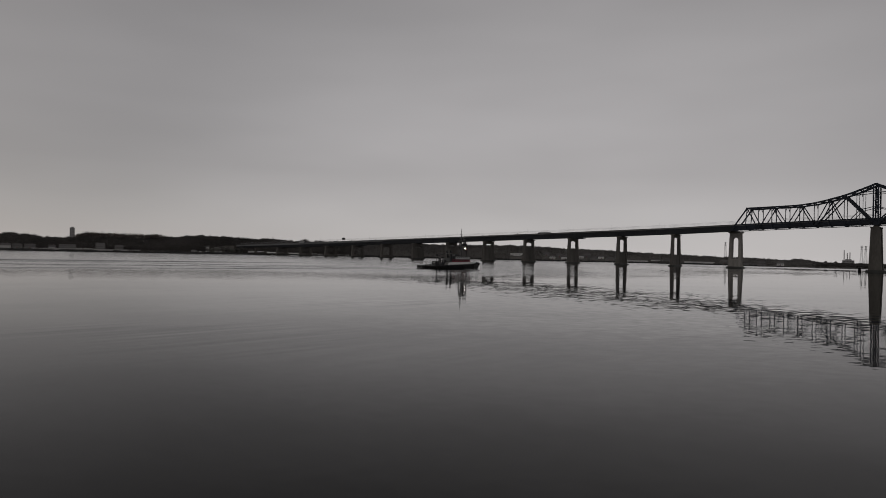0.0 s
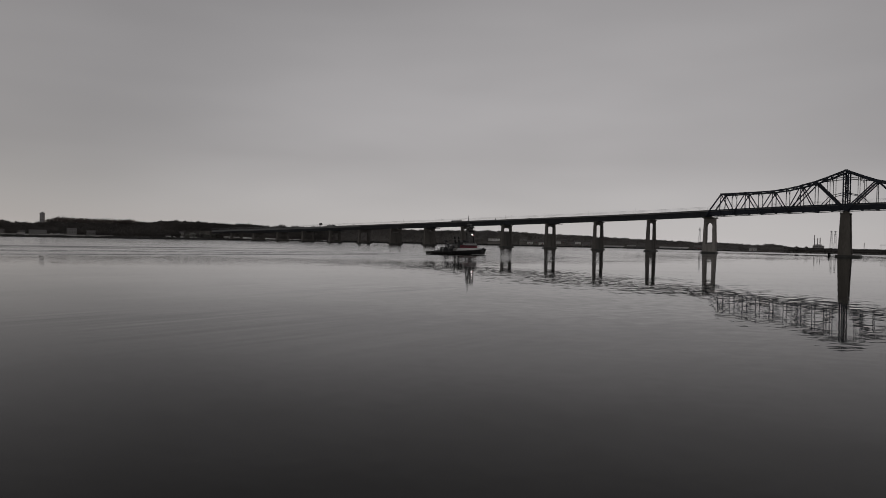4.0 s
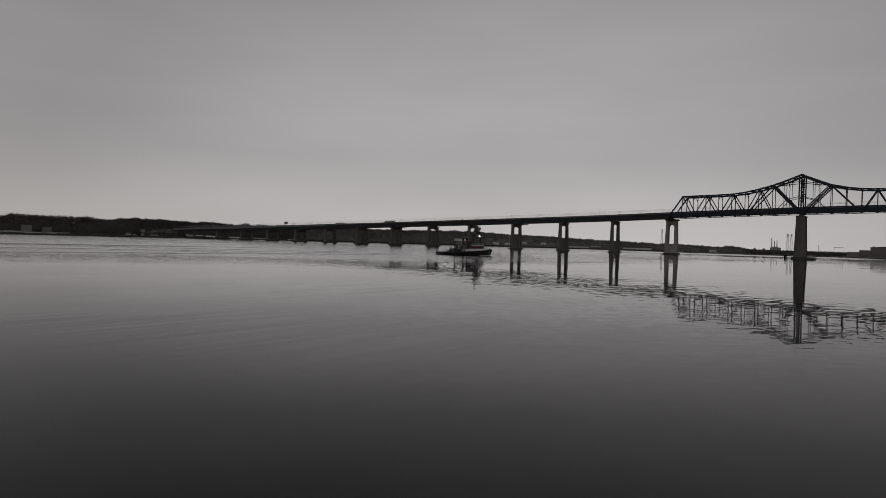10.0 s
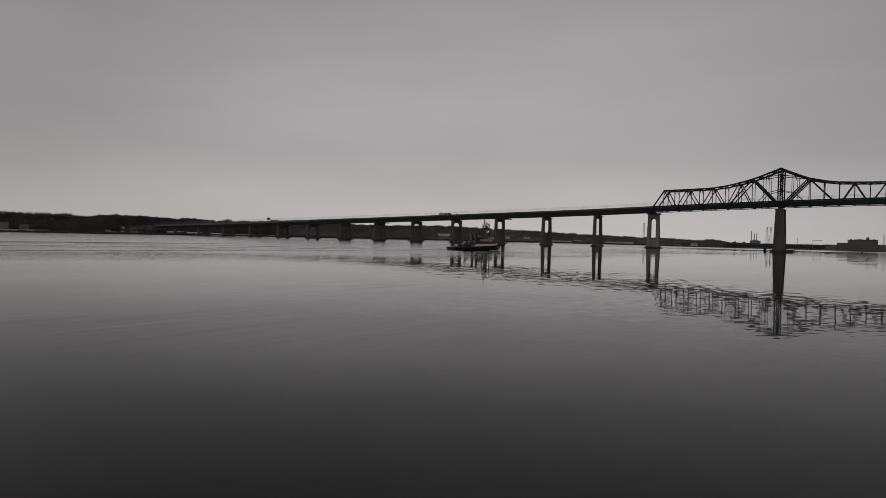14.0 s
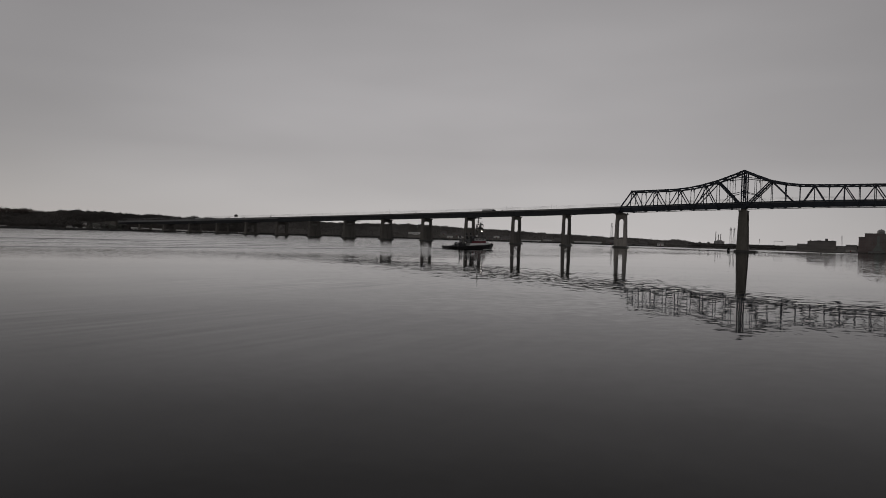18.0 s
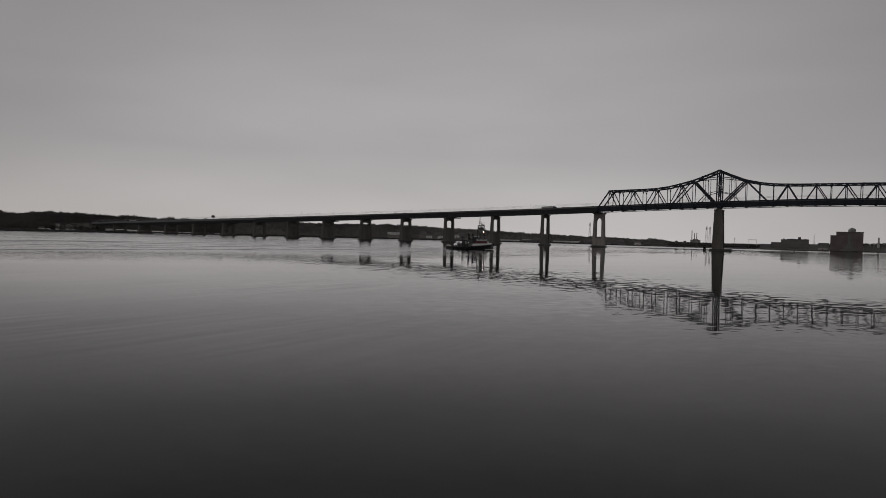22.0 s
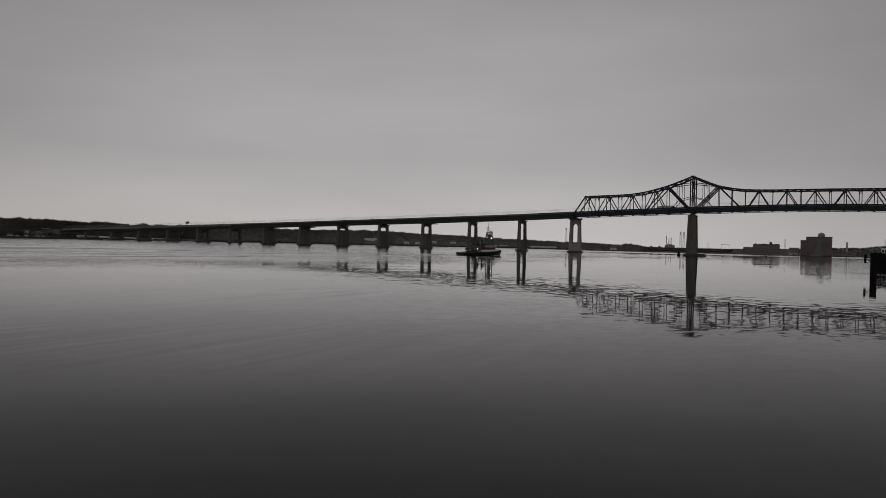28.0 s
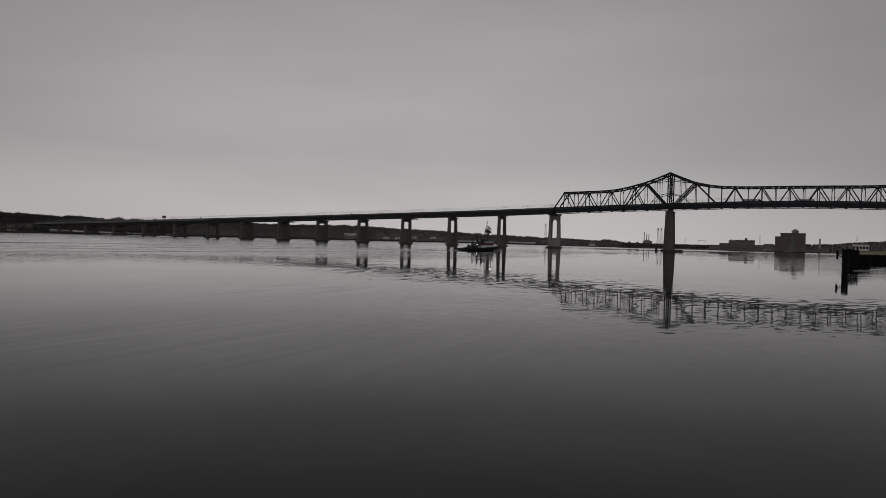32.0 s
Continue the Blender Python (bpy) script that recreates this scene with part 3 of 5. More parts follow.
def portal_pier(x, top):
    """The heavy pier under the truss end: two battered legs on a wall, joined by a chamfered arch, with a broad cap."""
    p = new("pier")
    p.parent = bridge
    p.location = (x, 0, 0)
    foot = Form()
    foot.taper((-7.1, 7.1, -6.5, 6.5), (-6.8, 6.8, -6.1, 6.1), -2, 1.8)
    part("footing", foot, M_FOOT, p, "dark wet concrete footing")
    for sx in (-1, 1):
        leg = Form()
        leg.taper((min(sx * 6.1, sx * 3.1), max(sx * 6.1, sx * 3.1), -3.8, 3.8), (min(sx * 5.15, sx * 2.95), max(sx * 5.15, sx * 2.95), -3.2, 3.2), 1.7, top - 5.2)
        part("leg", leg, M_LITCONCRETE, p, "grey-brown concrete leg, toned lighter as if sunlit")
        band = Form()
        band.box(min(sx * 2.9, sx * 5.3), max(sx * 2.9, sx * 5.3), -3.4, 3.4, top - 9.6, top - 9.1)
        part("string_course", band, M_LITCONCRETE, p)
    wall = Form()
    wall.taper((-3.2, 3.2, -3.5, 3.5), (-3.1, 3.1, -3.3, 3.3), 1.7, 8.3)
    part("web_wall", wall, M_LITCONCRETE, p, "grey-brown concrete wall between the legs, toned lighter as if sunlit")
    sill = Form()
    sill.taper((-3.05, 3.05, -3.45, 3.45), (-3.05, 3.05, -3.3, 3.3), 8.3, 8.7)
    part("wall_coping", sill, M_LITCONCRETE, p)
    head = Form()
    for sx in (-1, 1):
        for (xa, za), (xb, zb) in zip([(3.0, top - 9.0), (2.4, top - 7.4), (1.3, top - 6.3)], [(2.4, top - 7.4), (1.3, top - 6.3), (0, top - 6.0)]):
            pts = [(sx * xa, -3.1, za), (sx * xb, -3.1, zb), (sx * xb, 3.1, zb), (sx * xa, 3.1, za)]
            head.hexa(pts + [(q[0], q[1], top - 2.0) for q in pts])
        head.box(min(sx * 2.9, sx * 5.13), max(sx * 2.9, sx * 5.13), -3.15, 3.15, top - 5.3, top - 2.0)
    part("arch_head", head, M_LITCONCRETE, p)
    cope = Form()
    cope.taper((-5.3, 5.3, -5.0, 5.0), (-5.5, 5.5, -9.8, 9.8), top - 2.05, top - 0.9)
    part("cope", cope, M_LITCONCRETE, p)
    for y in (-HALF, HALF):
        for bx in (-3.5, 3.5):
            seat = Form()
            seat.taper((bx - 1, bx + 1, y - 0.9, y + 0.9), (bx - 0.7, bx + 0.7, y - 0.7, y + 0.7), top - 0.9, top - 0.1)
            part("bearing", seat, M_FOOT, p)


def tower_pier(x, top):
    p = new("pier")
    p.parent = bridge
    p.location = (x, 0, 0)
    foot = Form()
    foot.taper((-6.9, 12.2, -10.5, 10.5), (-6.6, 11.9, -10.2, 10.2), -2, 2.0)
    part("footing", foot, M_FOOT, p, "dark timber-faced footing, broader than the pier")
    for side in (-1, 1):
        leg = Form()
        leg.taper((-4.7, 4.7, side * 8.0 - 2.4, side * 8.0 + 2.4), (-3.45, 3.45, side * 8.0 - 1.9, side * 8.0 + 1.9), 1.9, top - 2.6)
        part("leg", leg, M_TOWERCONCRETE, p, "tall battered concrete leg")
        cap = Form()
        cap.box(-3.8, 3.8, side * 8 - 2.4, side * 8 + 2.4, top - 2.6, top - 1.5)
        cap.taper((-1.8, 1.8, side * 8 - 1.2, side * 8 + 1.2), (-0.9, 0.9, side * 8 - 0.8, side * 8 + 0.8), top - 1.5, top + 0.2)
        part("bearing_cap", cap, M_TOWERCONCRETE, p)
    web = Form()
    web.taper((-2.4, 2.4, -5.9, 5.9), (-2.0, 2.0, -6.2, 6.2), 1.9, top - 7)
    part("web_wall", web, M_TOWERCONCRETE, p)


# Approach spans from the truss end to the far bank.
PIERS = [END - SPAN * i + 1.0 for i in range(15)]
for i, x in enumerate(PIERS):
    low = rail_top(x) - DEEP
    if i == 0:
        portal_pier(x + 0.2, low)
    else:
        pier(x, low, 4.0 if i > 7 else min((8.3, 11.8, 12.7, 16.0, 17.3, 17.8)[min(i, 5)], low - 6.5), "frame" if i < 5 else "pads")
    if i:
        girder_span(x, PIERS[i - 1], DEEP if x > -900 else 4.6, DEEP if PIERS[i - 1] > -900 else 4.6)
    if i > 8:
        for side in (-1, 1):
            f = Form()
            a, b = rail_top(x), rail_top(PIERS[i - 1])
            f.ramp(x + 0.05, PIERS[i - 1] - 0.05, side * 7.75 - 0.12, side * 7.75 + 0.12, a - 2.7, a - 0.05, b - 2.7, b - 0.05)
            part("fascia_panel", f, M_FASCIA, bridge, "grey concrete fascia of the low far spans")
    if i in (3, 6, 9):
        stage = Form()
        stage.box(x + 2.2, x + 11.5, -7.6, 7.6, low - 1.1, low - 0.2)
        for sx in (3, 7, 11):
            stage.box(x + sx - 0.1, x + sx + 0.1, -7.7, -7.4, low - 0.2, low + 1.5)
        part("inspection_stage", stage, M_GIRDER, bridge, "dark hanging steel inspection stage")
# The spans beyond the truss, down to the near shore.
BEYOND = [2 * MID - END - 1.0 + SPAN * i for i in range(11)]
for i, x in enumerate(BEYOND[1:]):
    low = rail_top(x) - DEEP
    pier(x, low, 11.5 if i < 3 else low - 9.0, "frame" if i < 5 else "pads")
    girder_span(BEYOND[i], x, DEEP, DEEP)
abut = Form()
abut.taper((PIERS[-1] - 34, PIERS[-1] - 6, -9, 9), (PIERS[-1] - 33, PIERS[-1] - 6, -8, 8), 0.5, rail_top(PIERS[-1]) - 1.2)
part("abutment", abut, M_TOWERCONCRETE, bridge, "stained concrete abutment on the far bank")


for i in range(15):
    x = -249.0 - 52.3 * i
    t = rail_top(x)
    for side in (-1, 1):
        f = Form()
        f.tube((x, side * 7.4, t - 0.5), (x, side * 7.4, t + 5.0), 0.06, 0.04, 5)
        f.beam((x, side * 7.4, t + 4.9), (x, side * 6.2, t + 5.1), 0.06)
        part("lamp_post", f, M_DARKMETAL, bridge, "slim grey lamp post on the parapet")
for x in (-419.6, -655.0):
    t = rail_top(x)
    f = Form()
    f.box(x - 0.35, x + 0.35, -7.8, -7.3, t - 0.2, t + 1.7)
    part("control_box", f, M_DARKMETAL, bridge, "small dark control box on the parapet")

f = Form()
f.ramp(-1290, PIERS[-1] - 6.5, -7.6, 7.6, 12.2, 12.9, 12.2, 12.9)
part("approach_road", f, M_SLAB, bridge, "grey approach road on the far bank")
f = Form()
f.taper((-1300, PIERS[-1] - 36, -15, 15), (-1290, PIERS[-1] - 34, -8.5, 8.5), 0.5, 12.18)
part("embankment", f, M_EARTH, bridge, "brown earth embankment under the approach road")

# The cantilever truss, alike on both sides of the middle.
CHORD = [(-10, 57.0), (-9, 57.3), (-8, 57.6), (-7, 58.0), (-6, 58.4), (-5, 59.0), (-4, 60.6), (-3, 63.2), (-2, 66.4), (-1, 70.8), (0, 75.6),
         (1, 70.6), (2, 66.0), (3, 63.6), (4, 62.2), (5, 61.8), (6, 61.6), (10, 61.8)]


def node_x(k):
    return TOWER + k * (PANEL if k >= 0 else 11.55)


def member(name, p, q, w, d, mirror=True, laced=0.0):
    """A bar of the truss, and its twin on the other side of the middle. laced: two bars that far apart with lacing between."""
    for flip in ((False, True) if mirror else (False,)):
        a, b = [(2 * MID - e[0], e[1], e[2]) if flip else e for e in (p, q)]
        f = Form()
        w_, d_ = w * 1.22, d * 1.36
        if laced:
            va, vb = Vector(a), Vector(b)
            off = (vb - va).normalized().cross(Vector((0, 1, 0))) * laced / 2
            f.beam(va - off, vb - off, w_, d_)
            f.beam(va + off, vb + off, w_, d_)
            n = max(3, int((vb - va).length / (laced * 1.1)))
            for i in range(n):
                c, e = va.lerp(vb, i / n), va.lerp(vb, (i + 1) / n)
                s = 1 if i % 2 else -1
                f.beam(c + off * s, e - off * s, w_ * 0.4, 0.42)
        else:
            f.beam(a, b, w_, d_)
        part(name, f, M_STEEL, bridge)


def low_at(k):
    return rail_top(node_x(k)) - DEEP + 0.2


for y in (-HALF, HALF):
    tops = {k: (node_x(k) + (1.6 if k == -9 else 0), y, lerp(CHORD, k)) for k in range(-9, 11)}
    lows = {k: (node_x(k), y, low_at(k)) for k in range(-10, 11)}
    lows[-10] = (END - 1.0, y, low_at(-10))
    member("end_post", lows[-10], tops[-9], 0.8, 0.9)
    for k in range(-10, 10):
        member("bottom_chord", lows[k], lows[k + 1], 0.8, 0.4)
        if k > -10:
            member("top_chord", tops[k], tops[k + 1], 0.8, 1.15 if -4 < k < 3 else 0.95)
    for k in range(-9, 11):
        if k in (-1, 1):
            big = 2 * k
            mid = Vector(lows[0]).lerp(Vector(tops[big]), 0.5)
            for u in (0.8, 1.2):
                top = Vector(tops[0]).lerp(Vector(tops[k]), u) if u < 1 else Vector(tops[k]).lerp(Vector(tops[big]), u - 1)
                member("hanger", top, (top.x, y, rail_top(top.x) - 5.5), 0.3, 0.3)
            member("sub_strut", mid, (TOWER, y, mid.z + 3.0), 0.35, 0.4)
            member("sub_strut", mid, lows[big], 0.35, 0.4)
            member("upper_strut", (TOWER, y, lerp(CHORD, 0) - 6.0), Vector(tops[k]).lerp(Vector(tops[big]), 0.75), 0.35, 0.45)
        elif k == 0:
            member("tower_post", lows[0], tops[0], 0.8, 0.8, True, 3.6)
        else:
            member("vertical", tops[k], lows[k], 0.45, 0.5 if k % 2 else 0.4, k < 10)
    member("main_diagonal", lows[0], tops[-2], 0.8, 0.7, True, 1.5)
    member("main_diagonal", lows[0], tops[2], 0.8, 0.7, True, 1.5)
    for k in range(-9, -2, 2):
        member("diagonal", tops[k], lows[k + 1], 0.5, 0.62)
        if k > -9:
            member("diagonal", tops[k], lows[k - 1], 0.5, 0.62)
    member("diagonal", tops[-2], lows[-4], 0.5, 0.75)
    member("diagonal", tops[2], lows[4], 0.5, 0.85)
    member("diagonal", tops[5], lows[4], 0.5, 0.62)
    for k in range(5, 10, 2):
        member("diagonal", tops[k], lows[k + 1], 0.5, 0.62)
        if k > 5:
            member("diagonal", tops[k], lows[k - 1], 0.5, 0.62)
for k in range(-9, 11):
    x, z = node_x(k) + (1.6 if k == -9 else 0), lerp(CHORD, k)
    member("top_strut", (x, -HALF, z), (x, HALF, z), 0.5, 0.6, k < 10)
    drop = 4.5 if z - rail_top(x) > 11 else 3.2
    if k != 0:
        for side in (-1, 1):
            member("sway_brace", (x, side * HALF, z - drop), (x, side * 1.5, z - 0.3), 0.3, 0.34, k < 10)
    if k < 10:
        x2, z2 = node_x(k + 1), lerp(CHORD, k + 1)
        member("lateral_brace", (x, -HALF, z), (x2, HALF, z2), 0.3, 0.35)
        member("lateral_brace", (x, HALF, z), (x2, -HALF, z2), 0.3, 0.35)
for k in range(-9, 11):
    for y in (-HALF, HALF):
        for x, z in ((node_x(k) + (1.6 if k == -9 else 0), lerp(CHORD, k)), (node_x(k), low_at(k))):
            for flip in ((False, True) if k < 10 else (False,)):
                f = Form()
                xx = 2 * MID - x if flip else x
                big = 1.5 if k in (0, -2, 2) else 1.0
                f.taper((xx - 1.1 * big, xx + 1.1 * big, y - 0.55, y + 0.55), (xx - 0.9 * big, xx + 0.9 * big, y - 0.55, y + 0.55), z - (0.85 if z > 50 else 0.26) * big, z + 0.7)
                part("gusset_plate", f, M_STEEL, bridge)
zt = lerp(CHORD, 0)
for z0, z1 in ((rail_top(TOWER) + 6, 61.0), (61.0, zt - 1)):
    member("tower_cross_brace", (TOWER, -HALF, z0), (TOWER, HALF, z1), 0.5, 0.55)
    member("tower_cross_brace", (TOWER, HALF, z0), (TOWER, -HALF, z1), 0.5, 0.55)
    member("tower_strut", (TOWER, -HALF, z0), (TOWER, HALF, z0), 0.5, 0.8)
for k in range(-10, 10):
    for flip in (False, True):
        xa, xb = node_x(k), node_x(k + 1)
        if flip:
            xa, xb = 2 * MID - xb, 2 * MID - xa
        ta, tb = rail_top(xa), rail_top(xb)
        f = Form()
        f.ramp(xa, xb, -7.2, 7.2, ta - 1.5, ta - 1.05, tb - 1.5, tb - 1.05)
        part("deck_slab", f, M_SLAB, bridge, "grey concrete road deck")
        for side in (-1, 1):
            f = Form()
            f.ramp(xa, xb, side * 7.0 - 0.15, side * 7.0 + 0.15, ta - 1.05, ta, tb - 1.05, tb)
            f.ramp(xa, xb, side * 7.6 - 0.2, side * 7.6 + 0.2, ta - 5.1, ta - 1.5, tb - 5.1, tb - 1.5)
            part("fascia_stringer", f, M_STEEL, bridge)
            fence(xa, xb, side * 7.0)
        f = Form()
        f.box(xa - 0.3, xa + 0.3, -HALF, HALF, ta - 5.6, ta - 1.55)
        part("floor_beam", f, M_STEEL, bridge)
        f = Form()
        za, zb = ta - DEEP + 1.1, tb - DEEP + 1.1
        f.beam((xa, -HALF, za), (xb, HALF, zb), 0.35, 0.22)
        f.beam((xa, HALF, za), (xb, -HALF, zb), 0.35, 0.22)
        part("bottom_lateral", f, M_STEEL, bridge)
tower_pier(TOWER, low_at(0) - 0.3)
tower_pier(2 * MID - TOWER, low_at(0) - 0.3)
portal_pier(2 * MID - END - 0.2, low_at(-10) - 0.2)


# ---- the tug ----
TUG_X, TUG_Y, TUG_VX, TUG_VY, TUG_TURN = -5.8, 328.6, 3.782, 2.312, 29.0
tug = thing("tugboat", pose(TUG_X, TUG_Y, 0, 0, 0, TUG_TURN), "black-hulled harbour tug with red and white deckhouse under way", "tugboat")
BEAM = 5.1


def sheer(x):
    """The deck edge above the water from stern to bow."""
    return lerp([(-17, 1.5), (-8, 1.5), (-4, 1.9), (0, 2.1), (8, 2.5), (13, 3.0), (17, 3.6)], x)


def breadth(x):
    return BEAM * lerp([(-16, 0.55), (-15.3, 0.8), (-13.6, 0.95), (-8, 1.0), (8, 1.0), (12, 0.88), (15, 0.6), (16.5, 0.3), (17, 0.06)], x)


hull = Form()
xs = [-16, -15.3, -13.6, -11, -8, -4, 0, 4, 8, 10, 12, 13.5, 15, 16, 16.6, 17]
sections = []
for x in xs:
    b, t = breadth(x), sheer(x)
    low = -1.6 if x < 14 else -1.2
    sections.append([(x - (0.4 if x > 15 else 0), -b * 0.7, low), (x - (0.25 if x > 15 else 0), -b * 0.93, 0.0), (x, -b, t * 0.55), (x, -b, t), (x, -b + 0.16, t), (x, -b + 0.16, t - 0.75),
                     (x, b - 0.16, t - 0.75), (x, b - 0.16, t), (x, b, t), (x, b, t * 0.55), (x - (0.25 if x > 15 else 0), b * 0.93, 0.0), (x - (0.4 if x > 15 else 0), b * 0.7, low)])
sections[-1] = [(p[0], p[1] if abs(p[1]) < 0.3 else 0.3 * p[1] / abs(p[1]), p[2]) for p in sections[-1]]
n = len(sections[0])
hull.add([p for s in sections for p in s], [(i * n + j, (i + 1) * n + j, (i + 1) * n + (j + 1) % n, i * n + (j + 1) % n) for i in range(len(xs) - 1) for j in range(n)]
         + [tuple(range(n)), tuple((len(xs) - 1) * n + j for j in range(n))[::-1]])
hull = part("hull", hull, M_HULL, tug, "black steel hull with raised bow")
for side in (-1, 1):
    f = Form()
    for xa, xb in zip(xs[:-1], xs[1:]):
        f.beam((xa, side * (breadth(xa) + 0.12), sheer(xa) - 0.45), (xb, side * (breadth(xb) + 0.12), sheer(xb) - 0.45), 0.35, 0.4)
    part("rubbing_strake", f, M_RUBBER, hull)
    for k in range(9):
        x = -12 + 2.9 * k
        f = Form()
        y = side * (breadth(x) + 0.3)
        for i in range(10):
            a0, a1 = 2 * math.pi * i / 10, 2 * math.pi * (i + 1) / 10
            f.beam((x + 0.5 * math.cos(a0), y, sheer(x) - 0.9 + 0.5 * math.sin(a0)), (x + 0.5 * math.cos(a1), y, sheer(x) - 0.9 + 0.5 * math.sin(a1)), 0.35, 0.3)
        part("tyre_fender", f, M_RUBBER, hull)
f = Form()
for i in range(9):
    t = -1.1 + 2.2 * i / 8
    x, y = 15.4 + 1.75 * math.cos(t), 2.9 * math.sin(t)
    f.tube((x - 1.1, y * 0.85, 0.7), (x - 0.1, y, 3.0), 0.45, 0.5, 8)
part("bow_fender", f, M_RUBBER, tug, "black rubber bow fender")
f = Form()
f.box(-14.9, 12.5, -3.9, 3.9, 1.0, 1.25)
part("deck", f, M_DECK, tug)
f = Form()
for y0, y1, x0, x1 in ((-2.8, 2.8, -16.0, -16.0), (-4.1, -2.8, -15.3, -16.0), (2.8, 4.1, -16.0, -15.3)):
    f.beam((x0, y0, 1.1), (x1, y1, 1.1), 0.25, 1.1)
part("stern_bulwark", f, M_HULL, tug)
f = Form()
for i in range(8):
    a0, a1 = -1.35 + 2.7 * i / 8, -1.35 + 2.7 * (i + 1) / 8
    f.tube((-14.7 - 1.5 * math.cos(a0), 3.2 * math.sin(a0), 0.9), (-14.7 - 1.5 * math.cos(a1), 3.2 * math.sin(a1), 0.9), 0.42, 0.42, 8)
part("stern_fender", f, M_RUBBER, tug, "black rubber stern fender")

f = Form()
f.taper((-1.3, 11.8, -3.5, 3.5), (-1.3, 11.4, -3.4, 3.4), 1.2, 3.35)
house = part("lower_deckhouse", f, M_WHITE, tug, "white lower deckhouse")
for side in (-1, 1):
    for x in (-0.4, 1.8, 3.6, 5.4, 7.8, 10.0):
        f = Form()
        f.tube((x, side * 3.4, 2.95), (x, side * 3.55, 2.95), 0.2, 0.2, 10)
        part("porthole", f, M_GLASS, house)
    # white bulwark that follows the sheer to the bow
    f = Form()
    line = [-2.8, -1.5, 0, 2, 4, 6, 8, 10, 11.5, 12.7, 13.6]
    for xa, xb in zip(line, line[1:]):
        ya, yb = side * (breadth(xa) - 0.22), side * (breadth(xb) - 0.22)
        ha, hb = [sheer(x) + (1.25 - 0.03 * max(0, x)) * min(1.0, (x + 3.6) / 1.6) for x in (xa, xb)]
        f.hexa([(xa, ya - 0.05, sheer(xa) - 0.3), (xb, yb - 0.05, sheer(xb) - 0.3), (xb, yb + 0.05, sheer(xb) - 0.3), (xa, ya + 0.05, sheer(xa) - 0.3),
                (xa, ya - 0.05, ha), (xb, yb - 0.05, hb), (xb, yb + 0.05, hb), (xa, ya + 0.05, ha)])
    wing = part("bulwark", f, M_BULWARK, tug, "white painted bulwark along the foredeck")
    for k in range(6):
        x = -1.2 + 2.5 * k
        f = Form()
        f.box(x - 0.35, x + 0.35, side * (breadth(x) - 0.22) - 0.08, side * (breadth(x) - 0.22) + 0.08, sheer(x) + 0.06, sheer(x) + 0.18)
        part("freeing_port", f, M_HULL, wing)
f = Form()
f.box(-2.4, 12.0, -3.8, 3.8, 3.35, 3.45)
part("boat_deck", f, M_DECK, tug)
f = Form()
f.taper((0.6, 10.8, -3.1, 3.1), (0.6, 10.5, -3.0, 3.0), 3.45, 4.75)
red = part("red_deckhouse", f, M_RED, tug, "red painted upper deckhouse band")
for side in (-1, 1):
    for x in (1.5, 3.0, 4.6, 6.2, 8.0, 9.6):
        f = Form()
        f.box(x - 0.3, x + 0.3, side * 3.05 - 0.06, side * 3.05 + 0.06, 3.95, 4.4)
        part("window", f, M_GLASS, red)
f = Form()
f.box(0.2, 11.2, -3.4, 3.4, 4.75, 4.87)
part("bridge_deck", f, M_DARKMETAL, tug)
f = Form()
f.taper((2.6, 10.6, -2.9, 2.9), (2.8, 10.2, -2.8, 2.8), 4.87, 6.15)
wheel = part("wheelhouse", f, M_WHITE, tug, "white wheelhouse with a dark window band")
for side in (-1, 1):
    for x in (3.5, 4.6, 5.7, 6.8, 7.9, 9.0):
        f = Form()
        f.box(x - 0.27, x + 0.27, side * 2.86 - 0.06, side * 2.86 + 0.06, 5.5, 5.85)
        part("window", f, M_GLASS, wheel)
for y in (-1.4, 0, 1.4):
    f = Form()
    f.box(10.36, 10.56, y - 0.6, y + 0.6, 5.35, 5.95)
    part("window", f, M_GLASS, wheel)
f = Form()
f.box(2.3, 10.9, -3.1, 3.1, 6.15, 6.27)
part("wheelhouse_roof", f, M_DARKMETAL, tug)
f = Form()
f.taper((7.3, 8.9, -0.7, 0.7), (7.4, 8.8, -0.65, 0.65), 6.27, 11.5)
part("tower_trunk", f, M_BOATGREY, tug, "grey trunk below the upper pilothouse")
f = Form()
for px in (6.5, 9.5):
    for py in (-1.35, 1.35):
        f.beam((px, py, 6.27), (px, py, 11.6), 0.3)
for px in (6.5, 9.5):
    f.beam((px, -1.35, 7.8), (px, 1.35, 11.4), 0.14)
    f.beam((px, -1.35, 9.7), (px, 1.35, 9.7), 0.16)
for py in (-1.35, 1.35):
    f.beam((6.5, py, 7.8), (9.5, py, 11.4), 0.14)
    f.beam((6.5, py, 9.7), (9.5, py, 9.7), 0.2)
    f.beam((6.5, py, 11.4), (9.5, py, 7.8), 0.14)
part("tower_frame", f, M_DARKMETAL, tug, "dark lattice frame carrying the pilothouse")
f = Form()
f.box(6.5, 9.7, -1.3, 1.3, 11.6, 12.5)
for px in (6.6, 7.65, 8.65, 9.6):
    for py in (-1.2, 1.2):
        f.beam((px, py, 12.5), (px, py, 14.0), 0.24)
for px in (6.6, 9.6):
    f.beam((px, 0, 12.5), (px, 0, 14.0), 0.22)
f.box(6.5, 9.7, -1.3, 1.3, 13.85, 14.05)
upper = part("upper_pilothouse", f, M_DARKMETAL, tug, "raised dark pilothouse with see-through windows")
f = Form()
f.box(8.0, 8.9, -0.4, 0.4, 12.5, 13.4)
part("control_desk", f, M_BOATGREY, upper)
f = Form()
